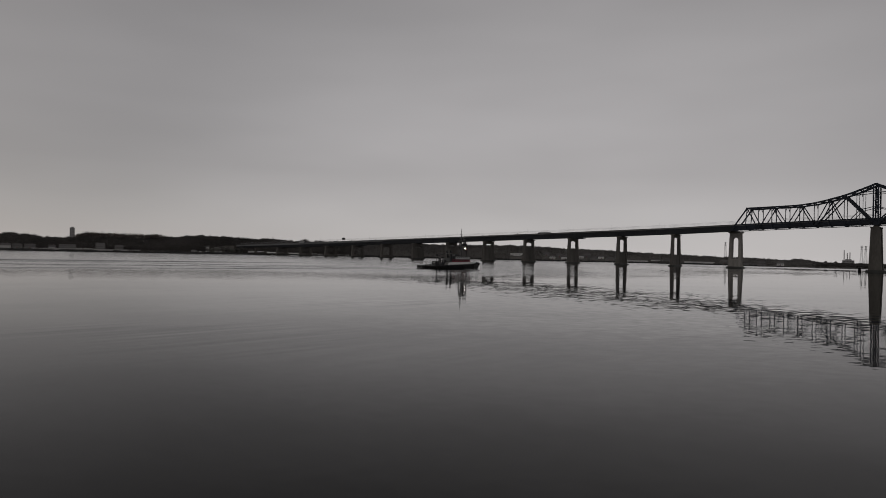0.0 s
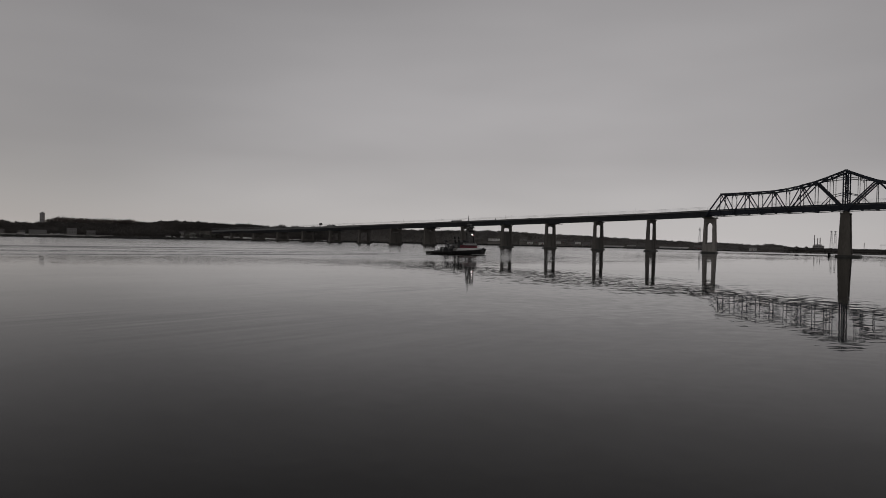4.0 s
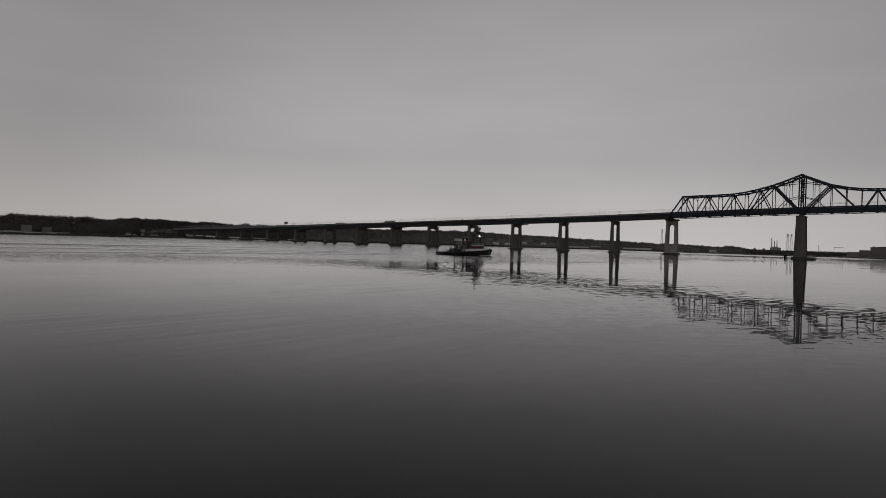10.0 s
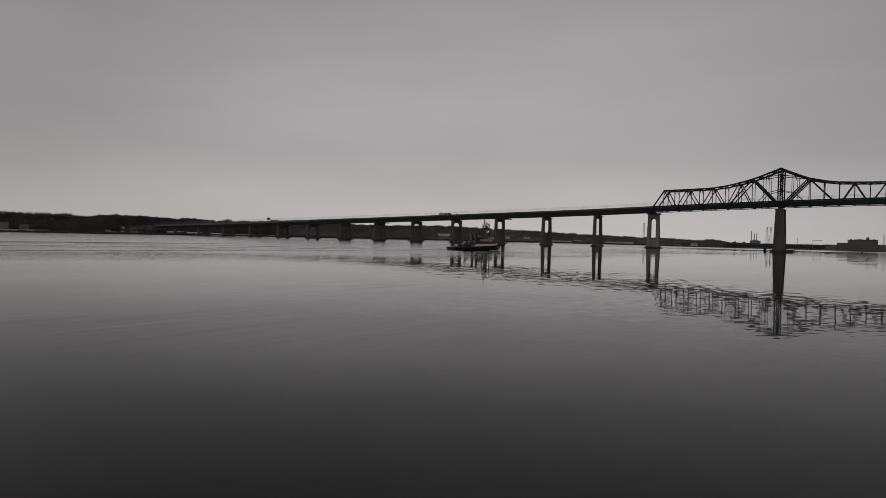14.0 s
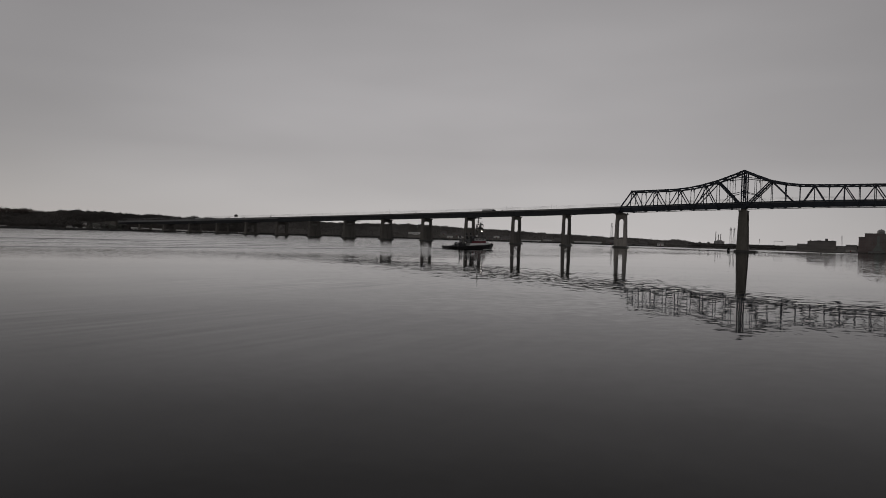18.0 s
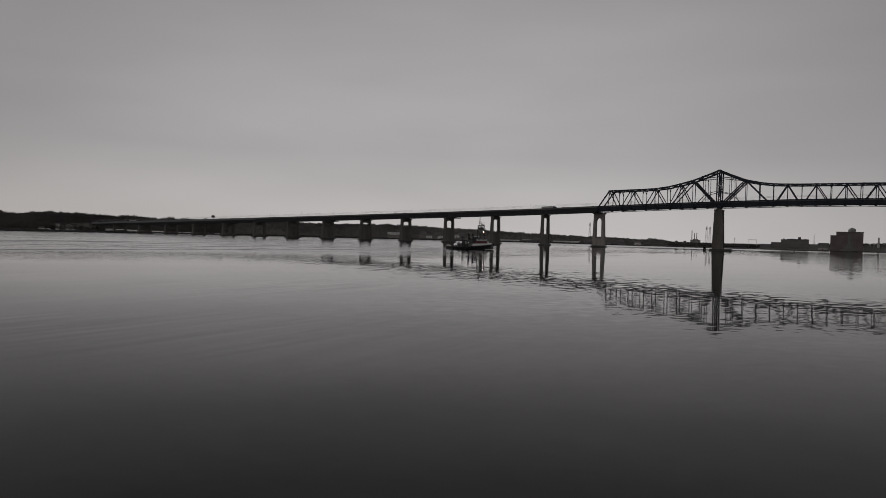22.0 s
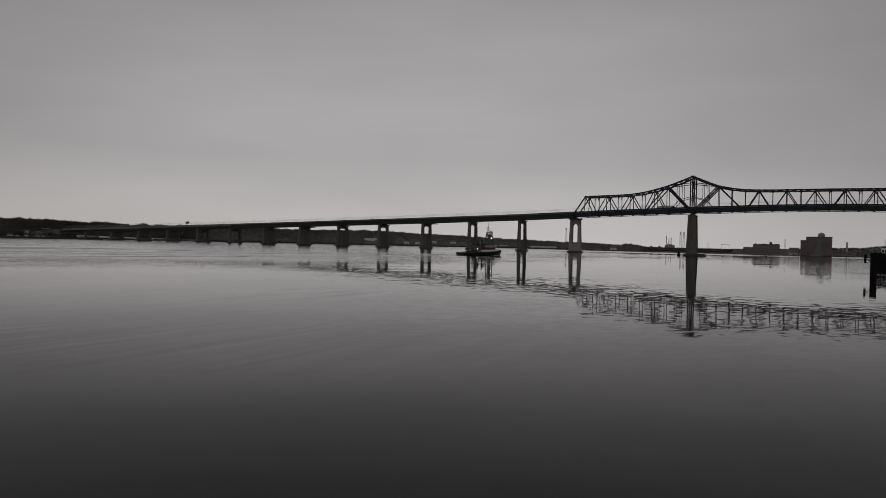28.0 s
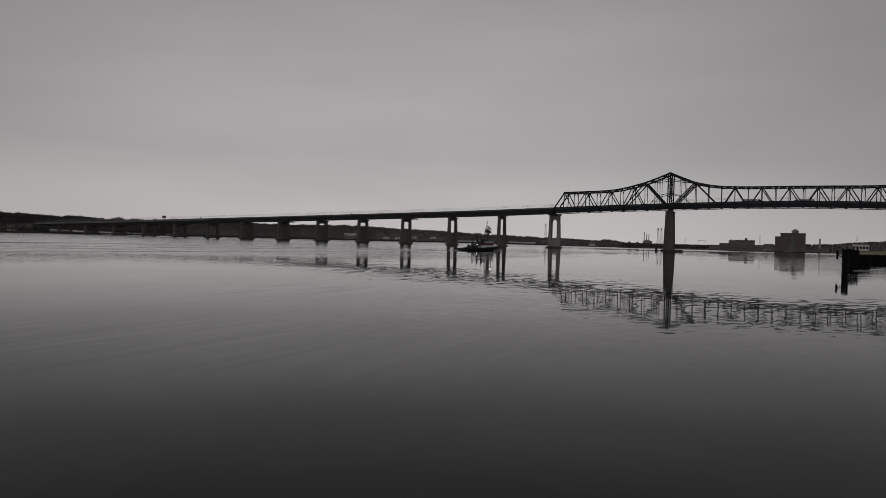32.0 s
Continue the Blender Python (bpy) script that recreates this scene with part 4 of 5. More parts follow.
f.box(6.3, 9.9, -1.5, 1.5, 14.05, 14.2)
part("pilothouse_roof", f, M_BOATGREY, tug)
f = Form()
f.box(6.2, 9.95, -1.7, 1.7, 11.48, 11.6)
for px in (6.25, 8.1, 9.9):
    for py in (-1.65, 1.65):
        f.beam((px, py, 11.6), (px, py, 12.5), 0.07)
part("pilothouse_walkway", f, M_DARKMETAL, tug)
f = Form()
f.tube((6.9, 0, 14.2), (6.9, 0, 20.2), 0.16, 0.08, 6)
f.beam((6.9, -1.6, 16.6), (6.9, 1.6, 16.6), 0.12)
f.beam((6.2, 0, 18.0), (7.6, 0, 18.0), 0.1)
f.tube((7.9, 1.0, 14.2), (7.9, 1.0, 17.0), 0.05, 0.04, 5)
f.tube((9.4, -1.1, 14.2), (9.4, -1.1, 16.4), 0.07, 0.05, 5)
mast = part("mast", f, M_DARKMETAL, tug, "thin dark signal mast")
f = Form()
f.box(8.2, 8.5, -1.1, 1.1, 15.5, 15.75)
f.tube((8.35, 0, 14.2), (8.35, 0, 15.5), 0.14, 0.12, 6)
f.ball((9.3, 0.7, 14.7), 0.4)
f.box(6.5, 7.3, -0.3, 0.3, 15.3, 15.8)
part("radar", f, M_BOATGREY, tug)
f = Form()
for px, py, top in ((6.6, -1.2, 16.9), (7.4, 1.2, 16.2), (9.7, 0.4, 15.6), (8.9, -1.0, 15.2)):
    f.tube((px, py, 14.2), (px, py, top), 0.05, 0.03, 5)
f.beam((6.9, -1.1, 15.0), (6.9, 1.1, 15.0), 0.14)
f.beam((6.0, 0, 17.2), (7.8, 0, 17.2), 0.12)
part("whip_aerials", f, M_DARKMETAL, mast)
f = Form()
f.box(9.72, 9.95, -0.7, 0.7, 14.25, 14.6)
part("horn_box", f, M_DARKMETAL, mast)
f = Form()
f.box(6.0, 6.3, -0.5, 0.5, 12.6, 13.4)
part("junction_box", f, M_DARKMETAL, mast)
for z in (16.3, 17.4, 18.6):
    f = Form()
    f.box(6.95, 7.2, -0.16, 0.16, z, z + 0.35)
    part("signal_lantern", f, M_DARKMETAL, mast)
f = Form()
f.ball((8.0, -2.2, 10.3), 0.28)
part("searchlight", f, M_LAMP, tug, "lit white searchlight")
f = Form()
f.tube((8.0, -1.3, 9.8), (8.0, -2.1, 10.2), 0.08)
part("searchlight_arm", f, M_DARKMETAL, tug)
f = Form()
f.ball((8.7, -2.1, 10.05), 0.09)
part("side_light", f, M_REDLAMP, tug, "small red lamp below the searchlight")
f = Form()
f.ball((-2.2, -0.6, 3.75), 0.24)
part("deck_light", f, M_LAMP, tug, "lit white deck lamp")
# Added plate, set to hide the deck light from the camera's early views.
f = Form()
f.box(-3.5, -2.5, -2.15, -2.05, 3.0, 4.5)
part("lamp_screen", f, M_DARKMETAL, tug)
for side in (-1, 1):
    f = Form()
    f.tube((0.7, side * 1.9, 4.7), (0.1, side * 1.9, 8.7), 0.62, 0.55, 10)
    f.tube((0.1, side * 1.9, 8.7), (-0.25, side * 1.9, 9.2), 0.42, 0.4, 10)
    part("exhaust_stack", f, M_HULL, tug, "black exhaust stack")
    f = Form()
    f.tube((0.25, side * 1.9, 7.4), (0.2, side * 1.9, 7.9), 0.64, 0.63, 10)
    part("stack_band", f, M_BOATGREY, tug)
    f = Form()
    for k in range(15):
        x = -2.3 + k * 0.96
        f.beam((x, side * 3.7, 3.45), (x, side * 3.7, 4.45), 0.05)
    for z in (3.95, 4.45):
        f.beam((-2.4, side * 3.7, z), (11.5, side * 3.7, z), 0.05)
    part("handrail", f, M_BOATGREY, tug)
    f = Form()
    for k in range(7):
        x = 4.5 + k * 0.95
        f.beam((x, side * 2.5, 6.27), (x, side * 2.5, 7.15), 0.05)
    f.beam((4.4, side * 2.5, 7.15), (10.3, side * 2.5, 7.15), 0.06)
    f.beam((4.4, side * 2.5, 6.7), (10.3, side * 2.5, 6.7), 0.05)
    part("roof_rail", f, M_BOATGREY, tug)
f = Form()
f.tube((-7.4, -1.6, 2.6), (-7.4, 1.6, 2.6), 0.85, 0.85, 12)
for y in (-1.7, 1.7):
    f.tube((-7.4, y - 0.1, 2.6), (-7.4, y + 0.1, 2.6), 1.25, 1.25, 14)
f.box(-8.6, -6.2, -2.0, 2.0, 1.2, 1.7)
part("towing_winch", f, M_DARKMETAL, tug, "dark towing winch on the aft deck")
f = Form()
f.taper((-5.6, -3.25, -2.2, 2.2), (-5.4, -3.25, -2.15, 2.15), 1.2, 3.15)
casing = part("engine_casing", f, M_DARKMETAL, tug, "dark engine casing aft of the deckhouse")
for y in (0.4, 1.5):
    f = Form()
    f.tube((-4.2, y, 3.1), (-4.2, y, 5.0), 0.3, 0.3, 10)
    f.tube((-4.2, y, 5.0), (-4.6, y, 5.4), 0.35, 0.35, 10)
    part("vent_cowl", f, M_DARKMETAL, casing)
f = Form()
f.tube((-7.6, -1.9, 1.2), (-7.6, -1.9, 6.4), 0.22, 0.18)
f.beam((-7.6, -1.9, 6.2), (-4.6, -1.9, 7.2), 0.25)
f.box(-8.1, -7.1, -2.4, -1.4, 6.2, 7.2)
part("deck_crane", f, M_DARKMETAL, tug, "small deck crane with cab")
f = Form()
f.box(-0.9, 0.58, -2.7, 2.7, 3.45, 5.4)
f.box(0.7, 2.3, -2.4, 2.4, 4.87, 6.3)
f.box(2.9, 4.1, -1.6, 1.6, 6.27, 7.3)
f.taper((3.9, 6.2, -1.2, 1.2), (4.2, 6.0, -1.0, 1.0), 6.27, 7.0)
part("stack_casing", f, M_DARKMETAL, tug, "dark casing round the exhaust stacks")
f = Form()
for x, y, z in ((-9.6, 1.6, 2.3), (-9.0, -2.6, 2.0), (-10.4, -0.6, 1.9), (-6.0, 2.6, 3.0), (-5.9, -2.9, 2.6)):
    f.taper((x - 0.6, x + 0.6, y - 0.6, y + 0.6), (x - 0.4, x + 0.4, y - 0.4, y + 0.4), 1.2, z)
part("deck_gear", f, M_DARKMETAL, tug, "coiled lines and gear on the aft deck")
f = Form()
for y in (-2.2, 2.2):
    f.beam((-4.5, y, 1.2), (-4.5, y, 5.2), 0.3)
f.beam((-4.5, -2.2, 5.2), (-4.5, 2.2, 5.2), 0.35)
part("tow_frame", f, M_DARKMETAL, tug)
for x, y, wide, z in ((-12, 1.2, 1.8, 1.9), (13.4, 0.7, 1.4, 3.4)):
    f = Form()
    for side in (-1, 1):
        f.tube((x, side * y, 1.1), (x, side * y, sheer(x) + 0.5), 0.25, 0.25, 10)
    f.beam((x, -wide, z), (x, wide, z), 0.22)
    part("mooring_bitts", f, M_DARKMETAL, tug)
f = Form()
f.prism([(-2.4, 4.15), (-1.9, 3.46), (-1.1, 3.46), (-1.0, 4.15), (-1.0, 4.35), (-2.4, 4.35)], 2.0, 3.6)
part("workboat", f, M_GREY, tug, "small grey workboat on the boat deck")


# Waves that the hull pushes along: low rigid ridges of water that travel with it.
def ridge(form, pts, w, h, rise=0.0):
    """A low rounded wave along a line of points, which grows over the first share of its length and then dies away."""
    prof = [(-1, -0.02), (-0.5, h * 0.55), (0, h), (0.45, h * 0.5), (1, -0.02)]
    vv = []
    for i, p in enumerate(pts):
        q = Vector(pts[min(i + 1, len(pts) - 1)]) - Vector(pts[max(i - 1, 0)])
        nrm = Vector((-q.y, q.x, 0)).normalized()
        u = i / (len(pts) - 1)
        k = (1 - u) ** 0.5 * (min(1.0, 0.12 + u / rise) if rise else 1.0)
        vv += [Vector((p[0], p[1], 0)) + nrm * a * w + Vector((0, 0, b * k if b > 0 else b)) for a, b in prof]
    form.add(vv, [(i * 5 + j, i * 5 + j + 1, (i + 1) * 5 + j + 1, (i + 1) * 5 + j) for i in range(len(pts) - 1) for j in range(4)])


wake = thing("wake", pose(TUG_X, TUG_Y, 0, 0, 0, TUG_TURN), "low smooth wake waves spreading behind the tug", "wake", kind="structure")
for side in (-1, 1):
    for k in range(6):
        f = Form()
        n = 46
        start, spread, w, h = 14 - 3.2 * k, 0.255 - 0.011 * k, 1.5 + 0.1 * k, (0.16, 0.24, 0.28, 0.26, 0.2, 0.14)[k]
        pts = []
        for i in range(n + 1):
            d = 430 * (i / n) ** 1.2
            pts.append((start - d, side * (2.5 + spread * d + 0.012 * k * d + (0.5 + 0.004 * d) * math.sin(i * 1.1 + 2.1 * k)), 0))
        ridge(f, pts, w, h, 0.3)
        part("bow_wave", f, M_WATER, wake, smooth=True)
for k in range(5):
    # the churned track straight behind the stern
    f = Form()
    ridge(f, [(-15 - 400 * (i / 60) ** 1.3, (k - 2) * (1.3 + 0.004 * i) + 0.8 * math.sin(i * 0.9 + k * 1.9), 0) for i in range(61)], 0.75, 0.11)
    part("stern_wave", f, M_WATER, wake, smooth=True)
# Older waves of a vessel long gone, rolling slowly across the open reach.
old_wake = thing("old_wake", pose(-240, 270, 0, 0, 0, 40.0), "long smooth old wake waves crossing the open river", "wake", kind="structure")
for k, (off, length, w, h) in enumerate(((0, 260, 3.2, 0.5), (-15, 190, 2.8, 0.3), (17, 220, 3.0, 0.36))):
    f = Form()
    n = 40
    ridge(f, [(length * i / n, off + 1.6 * math.sin(i * 0.5 + k) + 7.0 * (i / n) ** 2, 0) for i in range(n + 1)], w, h)
    part("rolling_wave", f, M_WATER, old_wake, smooth=True)
M_FOAM = material("foam", (0.6, 0.6, 0.58), 0.8, 0.0, 2.0, 0.3, 0.05)
for side in (-1, 1):
    f = Form()
    for i in range(26):
        x = 16.8 - i * 0.5
        y = side * (0.6 + breadth(min(16.5, x)) * 0.93 + 0.12 * i)
        f.ball((x, y, 0.02), 0.28 + 0.12 * random.random(), 6, 4, 0.5)
    part("bow_foam", f, M_FOAM, wake, "white foam at the bow")


# ---- road traffic on the bridge ----
def lorry(name, label):
    v = thing(name, pose(0, 0, 0), label, "truck", "traffic on the bridge")
    f = Form()
    f.box(-8.2, 4.2, -1.25, 1.25, 1.15, 3.0)
    part("trailer", f, M_BOX, v, "pale box trailer")
    f = Form()
    f.prism([(4.7, 0.8), (8.0, 0.8), (8.0, 1.9), (7.1, 2.1), (6.6, 2.8), (4.7, 2.9)], -1.2, 1.2)
    part("cab", f, M_CARDARK, v)
    f = Form()
    f.box(6.8, 7.0, -1.0, 1.0, 2.15, 2.65)
    part("windscreen", f, M_GLASS, v)
    f = Form()
    f.box(-8.0, 7.6, -0.5, 0.5, 0.75, 1.15)
    part("chassis", f, M_DARKMETAL, v)
    for x in (-7.2, -5.9, 3.9, 5.2, 7.2):
        for y in (-1.0, 1.0):
            f = Form()
            f.tube((x, y - 0.25, 0.52), (x, y + 0.25, 0.52), 0.52, 0.52, 12)
            part("wheel", f, M_TYRE, v)
    return v


def car(paint, label):
    v = thing("car", pose(0, 0, 0), label, "car", "traffic on the bridge")
    f = Form()
    f.prism([(-2.25, 0.35), (2.2, 0.35), (2.25, 0.75), (1.2, 0.95), (-2.1, 1.0), (-2.3, 0.8)], -0.88, 0.88)
    part("body", f, paint, v)
    f = Form()
    f.prism([(-1.9, 0.96), (0.95, 0.93), (0.25, 1.5), (-1.35, 1.52)], -0.78, 0.78)
    part("cabin", f, M_GLASS, v)
    for x in (-1.4, 1.4):
        for y in (-0.8, 0.8):
            f = Form()
            f.tube((x, y - 0.1, 0.33), (x, y + 0.1, 0.33), 0.33, 0.33, 12)
            part("wheel", f, M_TYRE, v)
    return v


BRIDGE_M = pose(407.43, 540.68, 0, 0, 0, -37.0)


def on_road(s, lane, back=False):
    a, b = rail_top(s - 4), rail_top(s + 4)
    tilt = math.degrees(math.atan2(b - a, 8))
    return BRIDGE_M @ pose(s, lane, rail_top(s) - 1.04, 0, 0, 0) @ pose(0, 0, 0, 0, -tilt, 180 if back else 0) if not back else BRIDGE_M @ pose(s, lane, rail_top(s) - 1.04) @ pose(0, 0, 0, 0, -tilt, 0) @ pose(0, 0, 0, 0, 0, 180)


# vehicle, where it is at the start, its speed along the bridge, its lane
CLIMB = [(0, 0), (6, 172), (13, 371), (18, 493), (23, 612), (32, 827)]  # the loaded truck slows down on the slope
TRAFFIC = [
    (lorry("truck", "dark articulated truck with a pale box trailer on the bridge"), -391, -23.6, 4.6),
    (lorry("truck", "articulated truck climbing the bridge towards the truss"), -817, CLIMB, -4.6),
    (lorry("truck", "articulated truck coming down from the truss"), 757, -22.0, 4.6),
    (car(M_CARPALE, "silver car on the bridge roadway"), -1155, 24.8, -4.6),
    (car(M_CARDARK, "dark car on the bridge roadway"), -991, 25.0, -2.0),
    (car(M_CARDARK, "dark car on the bridge roadway"), -472, 24.5, -4.6),
    (car(M_CARDARK, "dark car close ahead of the climbing truck"), -800, CLIMB, -4.6),
]


# ---- far woods ----
def tree_template(seed, twigs=110, stout=1.0):
    """A bare winter tree one metre tall: tapered trunk, limbs and a broken crown of twigs."""
    rng = random.Random(seed)
    f = Form()
    f.tube((0, 0, 0), (0.01, 0, 0.55), 0.028 * stout, 0.012 * stout, 4)
    ends = []
    for i in range(6):
        a, z = rng.uniform(0, 6.28), rng.uniform(0.25, 0.5)
        e = (0.3 * math.cos(a) * rng.uniform(0.6, 1), 0.3 * math.sin(a) * rng.uniform(0.6, 1), z + rng.uniform(0.2, 0.42))
        f.tube((0, 0, z), e, 0.012 * stout, 0.004 * stout, 3)
        ends.append(Vector(e))
    vv, ff = [], []
    for i in range(twigs):
        c = rng.choice(ends) + Vector((rng.gauss(0, 0.11), rng.gauss(0, 0.11), rng.gauss(0.03, 0.09)))
        if i % 3 == 0 and twigs > 100:
            c = Vector((rng.gauss(0, 0.2), rng.gauss(0, 0.2), rng.uniform(0.02, 0.5)))
        d = Vector((rng.gauss(0, 1), rng.gauss(0, 1), rng.gauss(0.5, 0.8))).normalized() * rng.uniform(0.09, 0.2)
        s = Vector((rng.gauss(0, 1), rng.gauss(0, 1), rng.gauss(0, 0.6))).normalized() * rng.uniform(0.04, 0.09)
        k = len(vv)
        vv += [c - s, c + s, c + d]
        ff.append((k, k + 1, k + 2))
    f.add(vv, ff)
    tri = []
    for face in f.f:
        tri += [(face[0], face[i], face[i + 1]) for i in range(1, len(face) - 1)]
    return np.array(f.v, dtype=np.float32), np.array(tri, dtype=np.int32)


TREES = [tree_template(s) for s in range(7)]
OPEN_TREES = [tree_template(s, 44, 1.9) for s in range(20, 27)]


def woods(name, label, places, mat=M_TWIG, kinds=TREES):
    """Many far trees as one mesh: rows of (x, y, z, height)."""
    rng = random.Random(name)
    vs, fs, k = [], [], 0
    for x, y, z, hgt in places:
        v, f = kinds[rng.randrange(7)]
        a = rng.uniform(0, 6.28)
        c, s = math.cos(a), math.sin(a)
        wide = hgt * rng.uniform(0.9, 1.35)
        vs.append(np.stack([x + wide * (v[:, 0] * c - v[:, 1] * s), y + wide * (v[:, 0] * s + v[:, 1] * c), z + hgt * v[:, 2]], 1))
        fs.append(f + k)
        k += len(v)
    v, f = np.concatenate(vs), np.concatenate(fs)
    me = bpy.data.meshes.new(name)
    me.vertices.add(len(v))
    me.vertices.foreach_set("co", v.astype(np.float32).ravel())
    me.loops.add(f.size)
    me.loops.foreach_set("vertex_index", f.ravel())
    me.polygons.add(len(f))
    me.polygons.foreach_set("loop_start", np.arange(0, f.size, 3, dtype=np.int32))
    me.update(calc_edges=True)
    me.materials.append(mat)
    return tagged(new(name, me), label, "woods", kind="stuff")


def wooded(az0, az1, step, deep, seed, clear=0.0):
    rng = random.Random(seed)
    out = []
    a = az0
    while a < az1:
        s = shore(a)
        k = 22.0
        while k < deep:
            r = s + k + rng.uniform(-4, 4)
            b = a + rng.uniform(-0.2, 0.2)
            thin = 0.62 if k > 135 and -30.4 < b < -24.6 else clear
            if rng.random() > thin and not any(abs(b - ca) < cw and cd - 62 < r < cd + 16 for ca, cd, cw in CLEARINGS):
                hgt = tree_height(b) * (rng.uniform(0.75, 1.25) * (1.0 + 0.25 * noise.noise((b * 1.3, 0, 3)) + 0.3 * noise.noise((b * 3.1, 0, 7))) if b < 28 else rng.uniform(0.85, 1.12))
                out.append((*polar(b, r, land(b, r) - 0.2), hgt))
            k += step * rng.uniform(0.8, 1.3) * (1 if k < 140 else 0.62)
        a += math.degrees(step / s)
    return out


# ---- buildings and marks of the far bank ----
def walls_with_windows(b, x0, x1, y0, y1, z0, z1, mat, rows, cols, label="", size=(1.2, 1.5), pane=None):
    """A block of wall with rows of recessed-looking window units on its front, each an object of its own."""
    f = Form()
    f.box(x0, x1, y0, y1, z0, z1)
    wall = part("wall", f, mat, b, label)
    me = None
    for r in range(rows):
        for c in range(cols):
            x = x0 + (x1 - x0) * (c + 0.5) / cols
            z = z0 + (z1 - z0) * (r + 0.55) / rows
            if me is None:
                g = Form()
                g.box(-size[0] / 2, size[0] / 2, -0.12, 0.12, -size[1] / 2, size[1] / 2)
                me = g.mesh("window", pane or (M_PALEPANE if mat in (M_PALE, M_WHITEWALL) else M_DULLPANE))
            o = new("window", me)
            o.parent, o.location = wall, (x, y0, z)
    return wall


def house(az, d, w, deep, h, mat, label, turn=0.0):
    """A gabled house with windows, a door and a chimney."""
    b = thing("house", facing(az, d, land(az, d) - 0.3, turn), label, "house", "houses on the far bank")
    walls_with_windows(b, -w / 2, w / 2, 0, deep, 0, h, mat, 2 if h > 4.9 else 1, max(1, int(w / 5)))
    f = Form()
    rise = deep * 0.36
    f.add([(-w / 2 - 0.4, -0.5, h), (w / 2 + 0.4, -0.5, h), (w / 2 + 0.4, deep + 0.5, h), (-w / 2 - 0.4, deep + 0.5, h), (-w / 2 - 0.4, deep / 2, h + rise), (w / 2 + 0.4, deep / 2, h + rise)],
          [(3, 2, 1, 0), (0, 1, 5, 4), (2, 3, 4, 5), (1, 2, 5), (3, 0, 4)])
    roof = part("roof", f, M_ROOF, b)
    f = Form()
    f.box(w * 0.2, w * 0.2 + 0.8, deep / 2 - 0.4, deep / 2 + 0.4, h + rise * 0.6, h + rise + 1.0)
    part("chimney", f, M_BRICK, roof)
    f = Form()
    f.box(-0.5, 0.5, -0.1, 0.1, 0.3, 2.4)
    part("door", f, M_RED, b)
    return b


def shed(name, az0, az1, d, z1, mat, label, category="building", deep=22.0, rows=1, cols=6, z0=None, roof_mat=None, pane=None, size=(1.2, 1.5)):
    """A flat-roofed block that spans two bearings."""
    mid, w = (az0 + az1) / 2, d * math.tan(radians(az1 - az0))
    base = (land(mid, d) - 0.4) if z0 is None else z0
    b = thing(name, facing(mid, d, base), label, category)
    h = z1 - base
    walls_with_windows(b, -w / 2, w / 2, 0, deep, 0, h, mat, rows, cols, "", size, pane)
    f = Form()
    f.box(-w / 2 - 0.3, w / 2 + 0.3, -0.3, deep + 0.3, h, h + 0.45)
    part("roof", f, roof_mat or M_ROOF, b)
    return b


HOMES = [
    (-35.2, 1172, 16, 9, 5.0, M_PALE), (-34.4, 1180, 12, 8, 4.6, M_GREY), (-33.6, 1176, 14, 9, 5.0, M_GREY), (-32.2, 1178, 9, 8, 4.4, M_PALE),
    (-27.68, 1186, 12, 9, 6.2, M_GREY), (-21.2, 1250, 7, 6, 4.6, M_PALE), (-22.2, 1196, 7, 6, 3.2, M_PALE), (-20.4, 1215, 9, 8, 5.0, M_PALE), (-19.3, 1210, 10, 8, 5.2, M_GREY),
    (-18.5, 1208, 8, 8, 4.5, M_PALE)]
HOMES += [
    (7.4, 1260, 12, 8, 4.2, M_GREY), (7.9, 1235, 10, 8, 4.8, M_PALE), (8.5, 1252, 12, 8, 5.0, M_GREY), (9.0, 1228, 14, 9, 4.2, M_PALE),
    (9.7, 1245, 10, 8, 5.0, M_GREY), (10.3, 1232, 11, 8, 4.4, M_PALE), (10.8, 1250, 12, 9, 5.0, M_GREY), (11.4, 1225, 12, 8, 4.2, M_GREY), (12.0, 1240, 10, 8, 4.6, M_PALE),
    (12.7, 1222, 13, 8, 4.4, M_GREY), (13.3, 1235, 9, 8, 4.8, M_GREY), (16.4, 1198, 14, 9, 4.0, M_PALE), (17.2, 1205, 11, 8, 4.6, M_GREY), (17.9, 1198, 12, 8, 4.0, M_GREY),
    (21.6, 1172, 12, 8, 4.0, M_GREY), (22.4, 1168, 10, 8, 4.2, M_GREY), (24.2, 1130, 12, 8, 4.0, M_GREY), (25.6, 1118, 10, 8, 4.0, M_PALE)]
for az, d, w_, deep_, h_, mat_ in HOMES:
    house(az, d, w_, deep_, h_, M_WHITEWALL if mat_ is M_PALE and az > 0 else mat_, "pale rendered house among bare trees" if mat_ is M_PALE else "grey clad house with a dark roof among bare trees", 8 * math.sin(az * 7))

shed("waterfront_block", -31.75, -30.62, 1184, 9.6, M_GREY, "grey two-storey waterfront building by the far shore", rows=2, cols=8, deep=12)
for k, a in enumerate((-30.3, -30.05, -29.85, -29.6)):
    shed("boat_shed", a - 0.07, a + 0.07, 1172, 4.6 - 0.4 * (k % 2), M_WHITEWALL, "tiny white boat shed on the far shore", "shed", 5, 1, 1)
shed("waterfront_block", -29.32, -28.66, 1182, 13.2, M_GREY, "grey cubic waterfront building by the far shore", rows=3, cols=6, deep=14)
